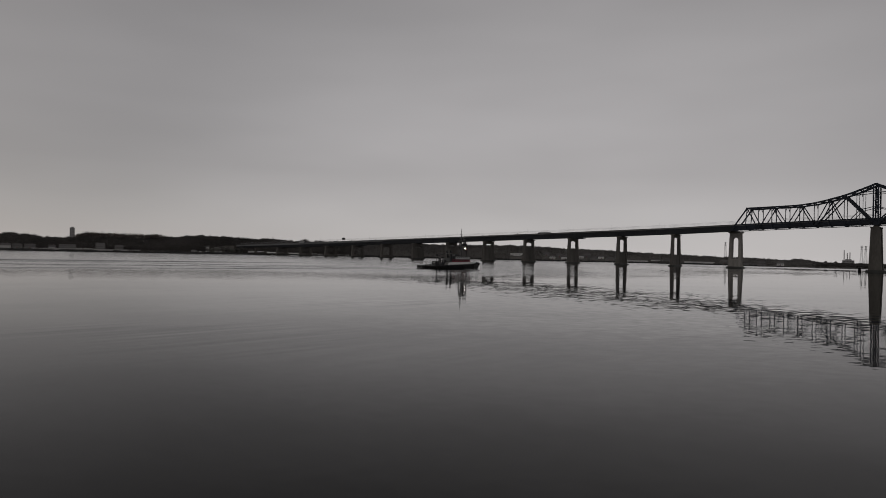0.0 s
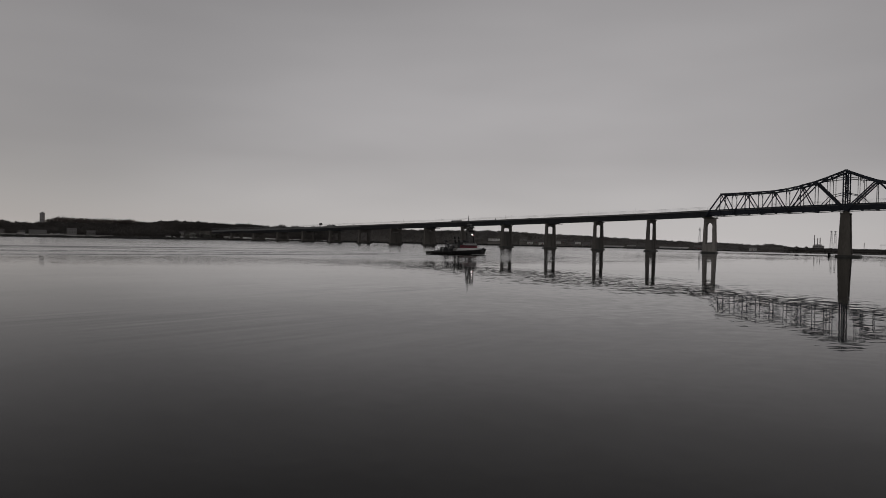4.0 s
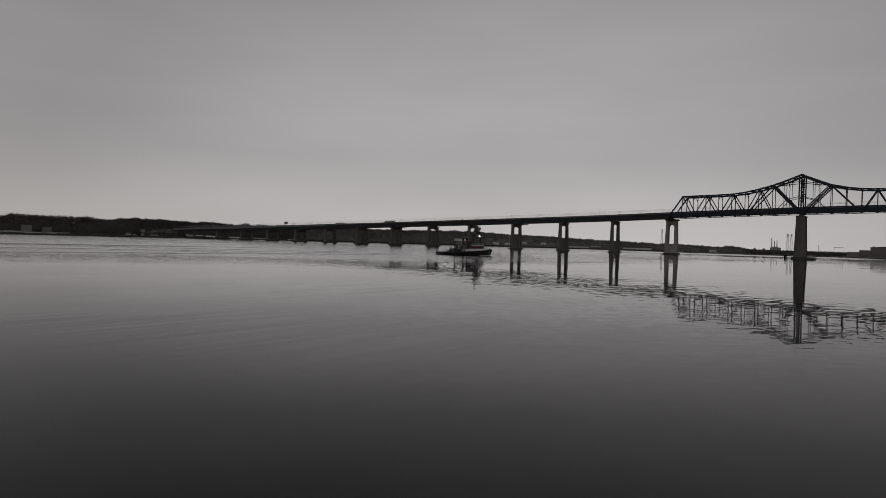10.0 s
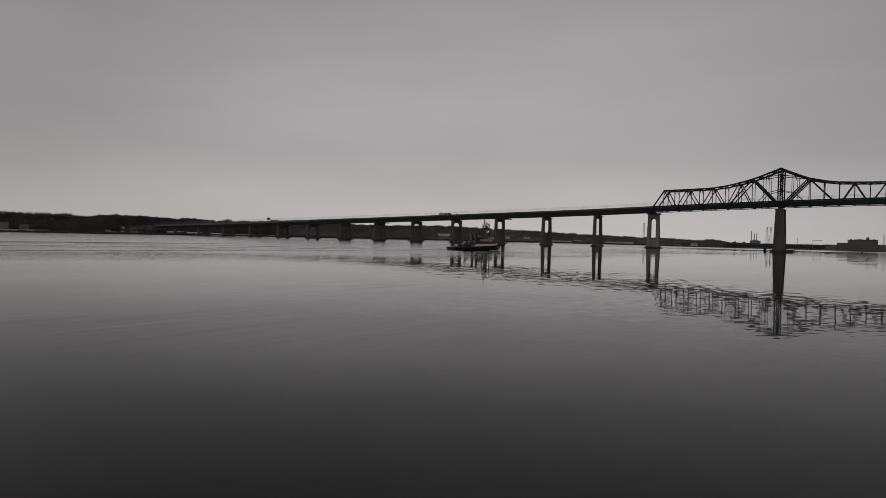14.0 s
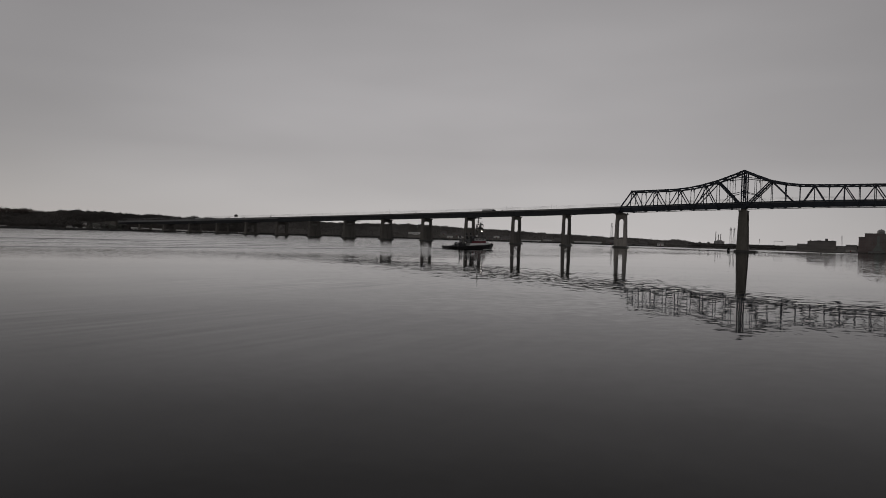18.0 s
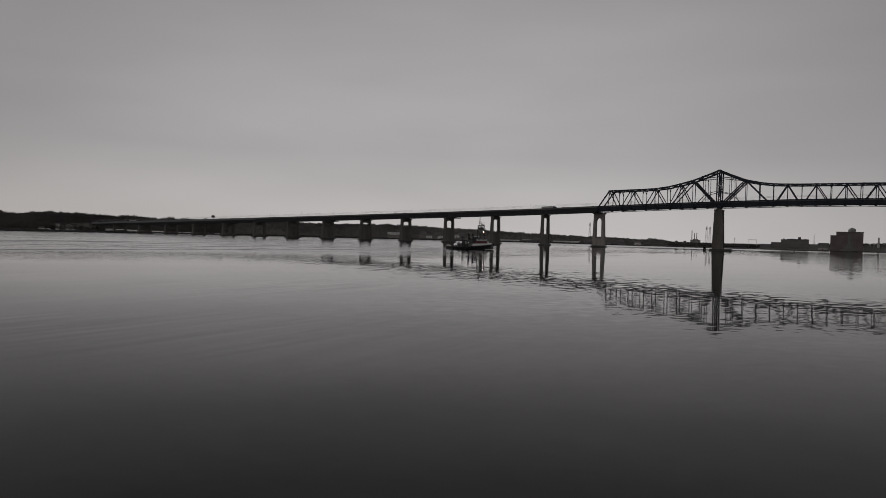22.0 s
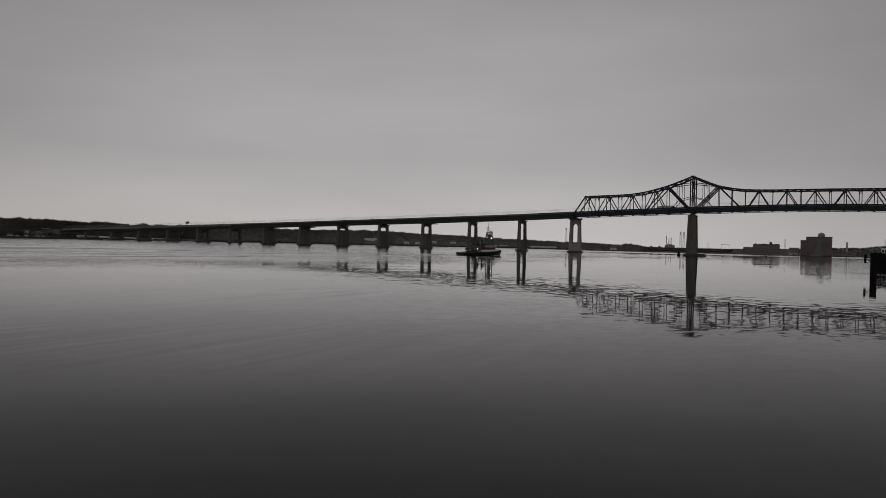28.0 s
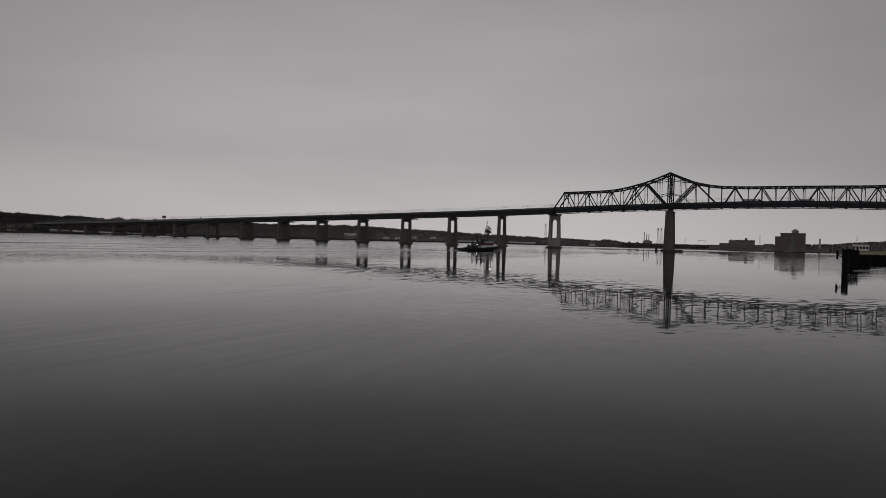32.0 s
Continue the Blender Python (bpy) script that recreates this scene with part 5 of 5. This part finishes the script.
shed("jetty_wall", -33.5, -26.2, 1154, 2.8, M_PALE, "long low pale jetty wall along the far shore", "wall", 4.0, 0, 0, 0.6, M_PALE)
b = thing("shore_path", pose(0, 0, 0), "pale sandy path sloping down along the far shore", "path")
for i in range(18):
    a0, a1 = -18.0 + 0.48 * i, -18.0 + 0.48 * (i + 1)
    z0, z1 = [2.0 + 3.2 * (1 - k / 18) ** 1.6 for k in (i, i + 1)]
    f = Form()
    near0, near1 = [polar(a, shore(a) + 5.0) for a in (a0, a1)]
    far0, far1 = [polar(a, shore(a) + 11.0) for a in (a0, a1)]
    f.hexa([(*near0[:2], 0.6), (*near1[:2], 0.6), (*far1[:2], 0.6), (*far0[:2], 0.6), (*near0[:2], z0 - 0.8), (*near1[:2], z1 - 0.8), (*far1[:2], z1 + 0.5), (*far0[:2], z0 + 0.5)])
    part("path_slab", f, M_PALE, b)
shed("school_building", 4.3, 6.05, 1265, 12.6, M_WHITEWALL, "long pale flat-roofed building on the wooded hillside", rows=1, cols=14, deep=14)
shed("boat_shed", 14.1, 15.8, 1182, 4.6, M_WHITEWALL, "low pale boat shed on the far shore", "shed", 14, 1, 3)
shed("boat_shed", 18.6, 20.9, 1166, 4.9, M_WHITEWALL, "long low pale industrial shed on the far shore", "shed", 16, 1, 4)
shed("factory_block", 16.0, 18.4, 1178, 3.6, M_GREY, "low grey factory shed on the far shore", "factory", 14, 1, 5)
shed("factory_block", 22.8, 24.6, 1122, 4.2, M_GREY, "low grey factory shed on the far shore", "factory", 14, 1, 4)

def van(az, d):
    b = thing("van", facing(az, d, land(az, d) + 0.1, 12 * math.sin(az * 9)), "small white van parked by the far shore", "van", "vans by the far shore")
    f = Form()
    f.prism([(-2.4, 0.4), (2.5, 0.4), (2.6, 1.1), (1.7, 1.3), (1.1, 2.2), (-2.4, 2.3)], -0.95, 0.95)
    part("body", f, M_WHITEWALL, b)
    f = Form()
    f.prism([(1.12, 1.45), (1.62, 1.4), (1.18, 2.05), (0.3, 2.05), (0.3, 1.45)], -0.99, 0.99)
    part("side_window", f, M_GLASS, b)
    for x in (-1.5, 1.6):
        for y in (-0.85, 0.85):
            f = Form()
            f.tube((x, y - 0.12, 0.36), (x, y + 0.12, 0.36), 0.36, 0.36, 12)
            part("wheel", f, M_TYRE, b)


for az, off in ((-22.05, 9), (-21.75, 10), (-21.2, 9), (-20.5, 10), (-20.1, 9), (-30.5, 12), (-29.95, 12)):
    van(az, shore(az) + off + 4)

# tower block on the wooded hill
b = thing("tower_block", facing(-30.91, 1400, 19.0), "grey high-rise apartment tower above the woods", "building")
walls_with_windows(b, -4.1, 4.1, 0, 8, 0, 22.3, M_STACK, 8, 3)
f = Form()
f.box(-1.5, 2.0, 2, 6, 22.3, 24.0)
part("lift_house", f, M_STACK, b)

# water tower behind the bridge
b = thing("water_tower", facing(-10.12, 1480, 18.0), "small dark water tower on the skyline", "water tower")
f = Form()
f.tube((0, 0, 16.0), (0, 0, 17.2), 1.2, 3.7, 14)
f.tube((0, 0, 17.2), (0, 0, 20.3), 3.7, 3.7, 14)
f.tube((0, 0, 20.3), (0, 0, 21.6), 3.7, 0.6, 14)
part("tank", f, M_ROOF, b)
for i in range(6):
    f = Form()
    a = math.pi * i / 3
    f.beam((3.6 * math.cos(a), 3.6 * math.sin(a), 0), (2.6 * math.cos(a), 2.6 * math.sin(a), 17), 0.35)
    part("leg", f, M_ROOF, b)


def chimney(parent, x, y, r, h):
    f = Form()
    f.tube((x, y, 0), (x, y, h), r, r * 0.7, 14)
    f.tube((x, y, h - 1.2), (x, y, h), r * 0.86, r * 0.86, 14)
    part("chimney", f, M_STACK, parent, "tall slender smoke stack")


b = thing("power_station", facing(30.05, 2600, 1.0), "distant power station with three tall stacks", "power station")
walls_with_windows(b, -16, 19, 0, 30, 0, 17.0, M_STACK, 2, 8, size=(2, 4))
f = Form()
f.box(-8, 11, 0.5, 28, 17.0, 20.5)
part("boiler_house", f, M_STACK, b)
for az, top in ((29.81, 51.6), (30.01, 41.4), (30.18, 43.6)):
    chimney(b, 2600 * math.tan(radians(az - 30.05)), 8, 1.75, top)


def pylon(az, d, h, label):
    """A lattice mast with three pairs of arms."""
    b = thing("pylon", facing(az, d, land(az, d) - 1, 20), label, "pylon", "pylons across the river")
    k = h * 0.073
    thick = 0.31 if h > 40 else 0.18
    for sx in (-1, 1):
        for sy in (-1, 1):
            f = Form()
            f.beam((sx * k, sy * k, 0), (sx * 0.25 * k, sy * 0.25 * k, h), thick)
            part("leg", f, M_LATTICE, b)
    n = 9
    for i in range(n):
        z0, z1 = h * i / n, h * (i + 1) / n
        a0, a1 = k * (1 - 0.75 * i / n), k * (1 - 0.75 * (i + 1) / n)
        f = Form()
        for s in (-1, 1):
            f.beam((-a0, s * a0, z0), (a1, s * a1, z1), thick / 2)
            f.beam((a0, s * a0, z0), (-a1, s * a1, z1), thick / 2)
            f.beam((s * a0, -a0, z0), (s * a1, a1, z1), thick / 2)
            f.beam((s * a0, a0, z0), (s * a1, -a1, z1), thick / 2)
        part("lacing", f, M_LATTICE, b)
    for z in (h * 0.82, h * 0.9, h * 0.98):
        f = Form()
        f.beam((-0.08 * h, 0, z), (0.08 * h, 0, z), thick * 1.2)
        f.beam((-0.08 * h, 0, z), (0, 0, z + 2), thick * 0.6)
        f.beam((0.08 * h, 0, z), (0, 0, z + 2), thick * 0.6)
        f.box(-0.028 * h, 0.028 * h, -1, 1, z, z + 0.028 * h)
        part("cross_arm", f, M_LATTICE, b)


pylon(30.91, 2300, 57.5, "grey steel lattice pylon beyond the river")
pylon(31.16, 2330, 57.5, "grey steel lattice pylon beyond the river")
pylon(21.67, 2300, 57.5, "lone grey steel lattice pylon beyond the wooded shore")
pylon(33.0, 2600, 26.0, "small lattice mast on the far shore")

# railway trestle along the far shore
b = thing("trestle", pose(0, 0, 0), "low dark railway trestle along the far shore", "trestle")
for i in range(14):
    a0, a1 = 28.0 + 0.42 * i, 28.0 + 0.42 * (i + 1)
    z = 6.0 - 0.11 * i
    f = Form()
    p0, p1 = polar(a0, 1092, z), polar(a1, 1092, z - 0.11)
    f.beam(p0, p1, 3.0, 0.8)
    part("deck", f, M_ROOF, b)
    if i % 3:
        continue
    f = Form()
    f.beam((p0[0], p0[1], -1), p0, 0.6)
    f.beam((p0[0] + 2, p0[1] + 2, -1), (p0[0] + 1, p0[1] + 1, z), 0.4)
    part("bent", f, M_ROOF, b)
for az in (28.63, 29.28):
    f = Form()
    p = polar(az, 1092, 5.5)
    f.box(p[0] - 1.6, p[0] + 1.6, p[1] - 1.6, p[1] + 1.6, 5.4, 8.4)
    f.taper((p[0] - 2, p[0] + 2, p[1] - 2, p[1] + 2), (p[0] - 0.4, p[0] + 0.4, p[1] - 0.4, p[1] + 0.4), 8.4, 10.0)
    part("signal_cabin", f, M_ROOF, b)

b = thing("loading_gantry", facing(34.3, 1150, 1.0), "open steel loading gantry on the far wharf", "gantry")
for x in (-5.6, 5.6):
    f = Form()
    f.beam((x, 0, 0), (x, 0, 13.2), 0.3)
    f.beam((x, 5, 0), (x, 5, 13.2), 0.3)
    part("leg", f, M_LATTICE, b)
f = Form()
for y in (0, 5):
    f.beam((-6.4, y, 13.3), (6.4, y, 13.3), 0.4, 0.6)
part("crossbeam", f, M_LATTICE, b)

# warehouse range
shed("warehouse", 34.85, 35.6, 1140, 7.9, M_GREY, "low grey warehouse wing on the far wharf", "warehouse", 30, 1, 5)
shed("warehouse", 35.6, 36.28, 1142, 11.0, M_DULLBRICK, "dull brick warehouse wing on the far wharf", "warehouse", 30, 2, 5)
b = shed("warehouse", 36.28, 38.17, 1144, 15.6, M_DULLBRICK, "long dull brick warehouse on the far wharf", "warehouse", 34, 3, 14)
f = Form()
w_ = 1144 * math.tan(radians(1.89)) / 2
f.box(-w_ + 8, w_ - 0.5, 1, 30, 14.2, 15.4)
f.box(4.4, 8.2, 4, 9, 14.4, 18.6)
part("roof_house", f, M_ROOF, b)
for x in (-w_ + 4, -w_ + 14, -2, 14):
    f = Form()
    f.box(x - 1.1, x + 1.1, 3, 6, 14.2, 16.0)
    part("roof_vent", f, M_GREY, b)
b = thing("radio_mast", facing(38.52, 1150, 1.0), "thin lattice radio mast behind the warehouses", "mast")
f = Form()
for s in (-0.5, 0.5):
    f.beam((s * 1.6, 0, 0), (s, 0, 24), 0.25)
for i in range(12):
    f.beam((-0.7, 0, 2 * i), (0.7, 0, 2 * i + 2), 0.15)
part("mast_frame", f, M_LATTICE, b)
shed("depot", 38.2, 38.8, 1130, 9.0, M_GREY, "low grey depot on the far wharf", "depot", 20, 1, 4)
shed("depot", 38.8, 39.5, 1128, 11.3, M_GREY, "grey flat-roofed depot on the far wharf", "depot", 20, 2, 5)
house(39.1, 1100, 12, 10, 3.4, M_PALE, "pale rendered house on the far wharf")

# tall brick factory with a cupola
b = thing("brick_factory", facing(40.6, 1085, 0.9), "tall dark brick factory with a pale cupola by the water", "factory")
wl_, wr_ = [1085 * math.tan(radians(a - 40.6)) for a in (39.57, 41.66)]
wm_ = 1085 * math.tan(radians(39.94 - 40.6))
walls_with_windows(b, wl_, wm_ - 0.02, 2, 30, 0, 21.6, M_BRICK, 6, 2, "dark brick side wing")
walls_with_windows(b, wm_, wr_, 0, 32, 0, 26.6, M_BRICK, 7, 9, "dark brick main block")
f = Form()
f.box(wl_ - 0.3, wm_ - 0.1, 1.7, 30, 21.6, 22.1)
f.box(wm_ - 0.3, wr_ + 0.3, -0.3, 32.3, 26.6, 27.2)
part("cornice", f, M_ROOF, b)
c0, c1 = [1085 * math.tan(radians(a - 40.6)) for a in (40.7, 41.18)]
cm = (c0 + c1) / 2
f = Form()
f.tube((cm, 8, 26.9), (cm, 8, 29.2), 4.6, 4.6, 16)
cupola = part("cupola", f, M_GREY, b, "grey round cupola")
f = Form()
f.ball((cm, 8, 29.1), 4.85, 16, 10, 0.78)
part("dome", f, M_GREY, cupola, "low rounded grey dome", True)
f = Form()
f.tube((cm, 8, 32.7), (cm, 8, 33.5), 0.7, 0.25, 8)
part("finial", f, M_GREY, cupola)
gm = 1085 * math.tan(radians(40.78 - 40.6))
f = Form()
f.prism([(gm - 8.2, 0.2), (gm + 8.2, 0.2), (gm + 5.6, 4.5), (gm + 2.9, 9.0), (gm + 1.7, 12.4), (gm + 1.5, 23.4), (gm - 1.5, 23.4), (gm - 1.7, 12.4), (gm - 2.9, 9.0), (gm - 5.6, 4.5)], -1.2, -0.2)
part("stair_tower", f, M_VERDIGRIS, b, "dull grey-green stepped stair tower on the front")
shed("wharf_shed", 41.7, 43.2, 1135, 6.2, M_GREY, "low grey wharf shed beside the brick factory", "shed", 20, 1, 8)
shed("wharf_shed", 40.2, 41.0, 1084 - 14, 3.4, M_GREY, "low grey boat shed before the brick factory", "shed", 8, 1, 4, 0.9)
b = thing("brick_chimney", facing(42.6, 1150, 1.0), "dark brick factory chimney", "chimney")
chimney(b, 0, 0, 1.5, 20.5)
b = thing("radio_mast", facing(44.98, 1500, 8.0), "thin radio mast on the far hill", "mast")
f = Form()
f.beam((0, 0, 0), (0, 0, 25), 0.5)
f.beam((-3, 0, 19), (3, 0, 19), 0.35)
f.beam((-0.9, 0, 12), (-0.9, 0, 21), 0.3)
part("mast_frame", f, M_LATTICE, b)

# piles and a buoy out in the stream
b = thing("pile_cluster", pose(349.4, 586.2, 0), "small dark pile cluster beside the bridge pier", "piles")
for i in range(5):
    a = 2 * math.pi * i / 5
    f = Form()
    f.tube((1.0 * math.cos(a), 1.0 * math.sin(a), -2), (0.7 * math.cos(a), 0.7 * math.sin(a), 3.4), 0.4, 0.36, 8)
    part("pile", f, M_TIMBER, b)
b = thing("buoy", pose(483.4, 636.6, 0), "small dark mooring buoy on the water", "buoy")
f = Form()
f.tube((0, 0, -0.4), (0, 0, 0.7), 1.0, 1.0, 12)
f.tube((0, 0, 0.7), (0, 0, 2.0), 0.5, 0.2, 10)
part("float", f, M_DARKMETAL, b)

# ---- the near dock ----
# A point of land with a timber bulkhead, and a tall cluster of fender piles before it.
EDGE = [(470, 480), (345, 352), (293, 291), (262, 263), (254, 254.5), (275, 256), (330, 250), (420, 240)]
point = Form()
back = [(780, 640), (700, 520), (640, 440), (600, 380), (580, 320), (560, 260), (560, 200), (560, 170)]
verts = [(x, y, 4.5 if i else 3.0) for i, (x, y) in enumerate(EDGE)]
for k in (0.12, 0.3, 0.6, 1.0):
    verts += [(x + (u - x) * k, y + (v - y) * k, 4.5 + 2.8 * k ** 0.7 + 0.25 * noise.noise((x * 0.05, y * 0.05, k * 5))) for (x, y), (u, v) in zip(EDGE, back)]
n = len(EDGE)
point.add(verts, [(j * n + i, j * n + i + 1, (j + 1) * n + i + 1, (j + 1) * n + i) for j in range(4) for i in range(n - 1)])
solid("grass_bank", point, M_GRASS, pose(0, 0, 0), "yellowed winter grass on the near dock", "ground", kind="structure")
b = thing("bulkhead", pose(0, 0, 0), "dark timber bulkhead holding the near dock", "bulkhead")
for (xa, ya), (xb, yb) in zip(EDGE[1:], EDGE[2:]):
    run = math.hypot(xb - xa, yb - ya)
    m = max(3, int(run / 2.6))
    f = Form()
    f.beam((xa, ya, 2.1), (xb, yb, 2.1), 0.5, 5.0)
    for z in (1.2, 2.8, 4.3):
        f.beam((xa - 0.3, ya - 0.3, z), (xb - 0.3, yb - 0.3, z), 0.9, 0.4)
    part("sheeting", f, M_TIMBER, b)
    for i in range(m):
        x, y = xa + (xb - xa) * i / m - 0.5, ya + (yb - ya) * i / m - 0.5
        f = Form()
        f.tube((x, y, -2), (x, y, 4.6 + 0.35 * math.sin(i * 2.7)), 0.3, 0.27, 7)
        part("pile", f, M_TIMBER, b)
b = thing("fender_dolphin", facing(44.28, 237, 0), "narrow black dolphin of tarred fender piles in the water", "dolphin")
rng = random.Random(8)
for i in range(4):
    for j in range(3):
        f = Form()
        x, y = -0.6 + i * 0.42, -0.6 + j * 0.6
        f.tube((x + rng.uniform(-0.12, 0.12), y, -2), (x + rng.uniform(-0.06, 0.06), y, 7.0 + rng.uniform(-0.3, 0.1)), 0.25, 0.22, 8)
        part("pile", f, M_TIMBER, b)
for z in (2.0, 4.2, 6.3):
    f = Form()
    f.box(-0.95, 0.95, -1.05, -0.8, z - 0.2, z + 0.2)
    f.box(-0.95, 0.95, 0.8, 1.05, z - 0.2, z + 0.2)
    part("waler", f, M_TIMBER, b)
f = Form()
f.beam((-0.8, 0, 5.3), (-1.8, 0, 5.6), 0.22)
f.beam((-0.8, 0, 4.3), (-1.8, 0, 5.2), 0.2)
f.box(-2.4, -1.8, -0.3, 0.3, 3.8, 6.5)
part("hanging_fender", f, M_TIMBER, b, "dark fender board on an arm")
b = thing("pile_wall", facing(44.75, 304, 0), "tall black timber pile wall at the dock corner", "piles")
for i in range(7):
    for j in range(2):
        f = Form()
        x, y = -1.7 + i * 0.56, j * 0.9
        f.tube((x + rng.uniform(-0.12, 0.12), y, -2), (x + rng.uniform(-0.06, 0.06), y, 7.1 + rng.uniform(-0.35, 0.1)), 0.31, 0.28, 8)
        part("pile", f, M_TIMBER, b)
for z in (1.6, 4.2, 6.3):
    f = Form()
    f.box(-2.1, 2.1, -0.6, -0.3, z - 0.2, z + 0.2)
    part("waler", f, M_TIMBER, b)
for i in range(7):
    f = Form()
    x = 2.2 + i * 0.55
    f.tube((x, 0.5 + 0.4 * (i % 2), -2), (x + 0.1, 0.5 + 0.4 * (i % 2), (5.0, 4.4, 4.7, 3.6, 3.9, 3.1, 3.6)[i]), 0.3, 0.26, 7)
    part("low_pile", f, M_TIMBER, b)
f = Form()
f.beam((1.9, 0.3, 3.7), (6.0, 0.3, 3.4), 0.5, 0.6)
f.beam((1.9, 0.9, 2.2), (6.0, 0.9, 2.0), 0.4, 0.5)
part("side_waler", f, M_TIMBER, b)
shed("dock_office", 44.72, 45.72, 520, 9.7, M_WHITEWALL, "small white flat-roofed dock office with dark windows", "building", 7, 1, 5, 6.0, M_WHITEWALL, M_GLASS, (1.3, 1.7))


# open ground before and around the buildings
CLEARINGS = [(a, d, math.degrees(wd / 2 / d) + 0.1) for a, d, wd, _, _, _ in HOMES] + [
    (-31.2, 1190, 0.7), (-30.0, 1176, 0.5), (-29.0, 1190, 0.45), (5.2, 1270, 0.95), (15.0, 1190, 0.9), (19.7, 1175, 1.2), (17.2, 1185, 1.3), (23.7, 1130, 1.0), (36.5, 1150, 1.8), (38.9, 1140, 0.8), (40.6, 1110, 1.2), (42.4, 1145, 0.8)]
woods("woods_west", "dense bare winter woods on the far bank", wooded(-48, -9, 6.0, 225, 1))
woods("woods_mid", "bare winter trees over a built-up hillside", wooded(-9, 28, 5.4, 225, 2, 0.05), M_TWIGHAZE)
rrow = random.Random(31)
ridge_row = []
for i in range(120):
    az = -30.6 + 6.0 * i / 120 + rrow.uniform(-0.04, 0.04)
    r = shore(az) + 168 + rrow.uniform(-8, 8)
    ridge_row.append((*polar(az, r, land(az, r) - 0.2), rrow.uniform(11.0, 14.0) * (1 + 0.15 * noise.noise((az * 2.2, 0, 1)))))
woods("ridge_trees", "row of tall open bare trees along the ridge", ridge_row, M_RIDGETWIG, OPEN_TREES)
willows = []
for i in range(26):
    az = -20.9 + 2.7 * i / 26 + rrow.uniform(-0.05, 0.05)
    r = shore(az) + 26 + rrow.uniform(-5, 5)
    willows.append((*polar(az, r, land(az, r) - 0.2), (9.5 - 2.5 * abs((i % 9) - 4) / 4) * rrow.uniform(0.9, 1.1)))
woods("willows", "pale grey bare willows beside the bridge end", willows, M_WILLOW)
woods("woods_east", "low bare trees behind the far wharves", wooded(28, 52, 5.2, 220, 3, 0.1))


def motions():
    walk(tug, [(t, pose(TUG_X + TUG_VX * t, TUG_Y + TUG_VY * t, 0.04 * math.sin(t * 0.9), 0.25 * math.sin(t * 0.7), 0.15 * math.sin(t * 0.5), TUG_TURN)) for t in [0.5 * i for i in range(65)]])
    walk(wake, [(t, pose(TUG_X + TUG_VX * t, TUG_Y + TUG_VY * t, 0, 0, 0, TUG_TURN)) for t in (0.0, 8.0, 16.0, 24.0, 32.0)])
    walk(old_wake, [(t, pose(-240 + 0.62 * t, 270 - 0.45 * t, 0, 0, 0, 40.0)) for t in (0.0, 8.0, 16.0, 24.0, 32.0)])
    walk(river, [(t, pose(0.35 * t, -0.22 * t, 0)) for t in (0.0, 8.0, 16.0, 24.0, 32.0)])
    for vehicle, s, speed, lane in TRAFFIC:
        gone = (lambda t: lerp(CLIMB, t)) if speed is CLIMB else (lambda t: speed * t)
        walk(vehicle, [(t, on_road(s + gone(t), lane, gone(1) < 0)) for t in range(33)])


motions()
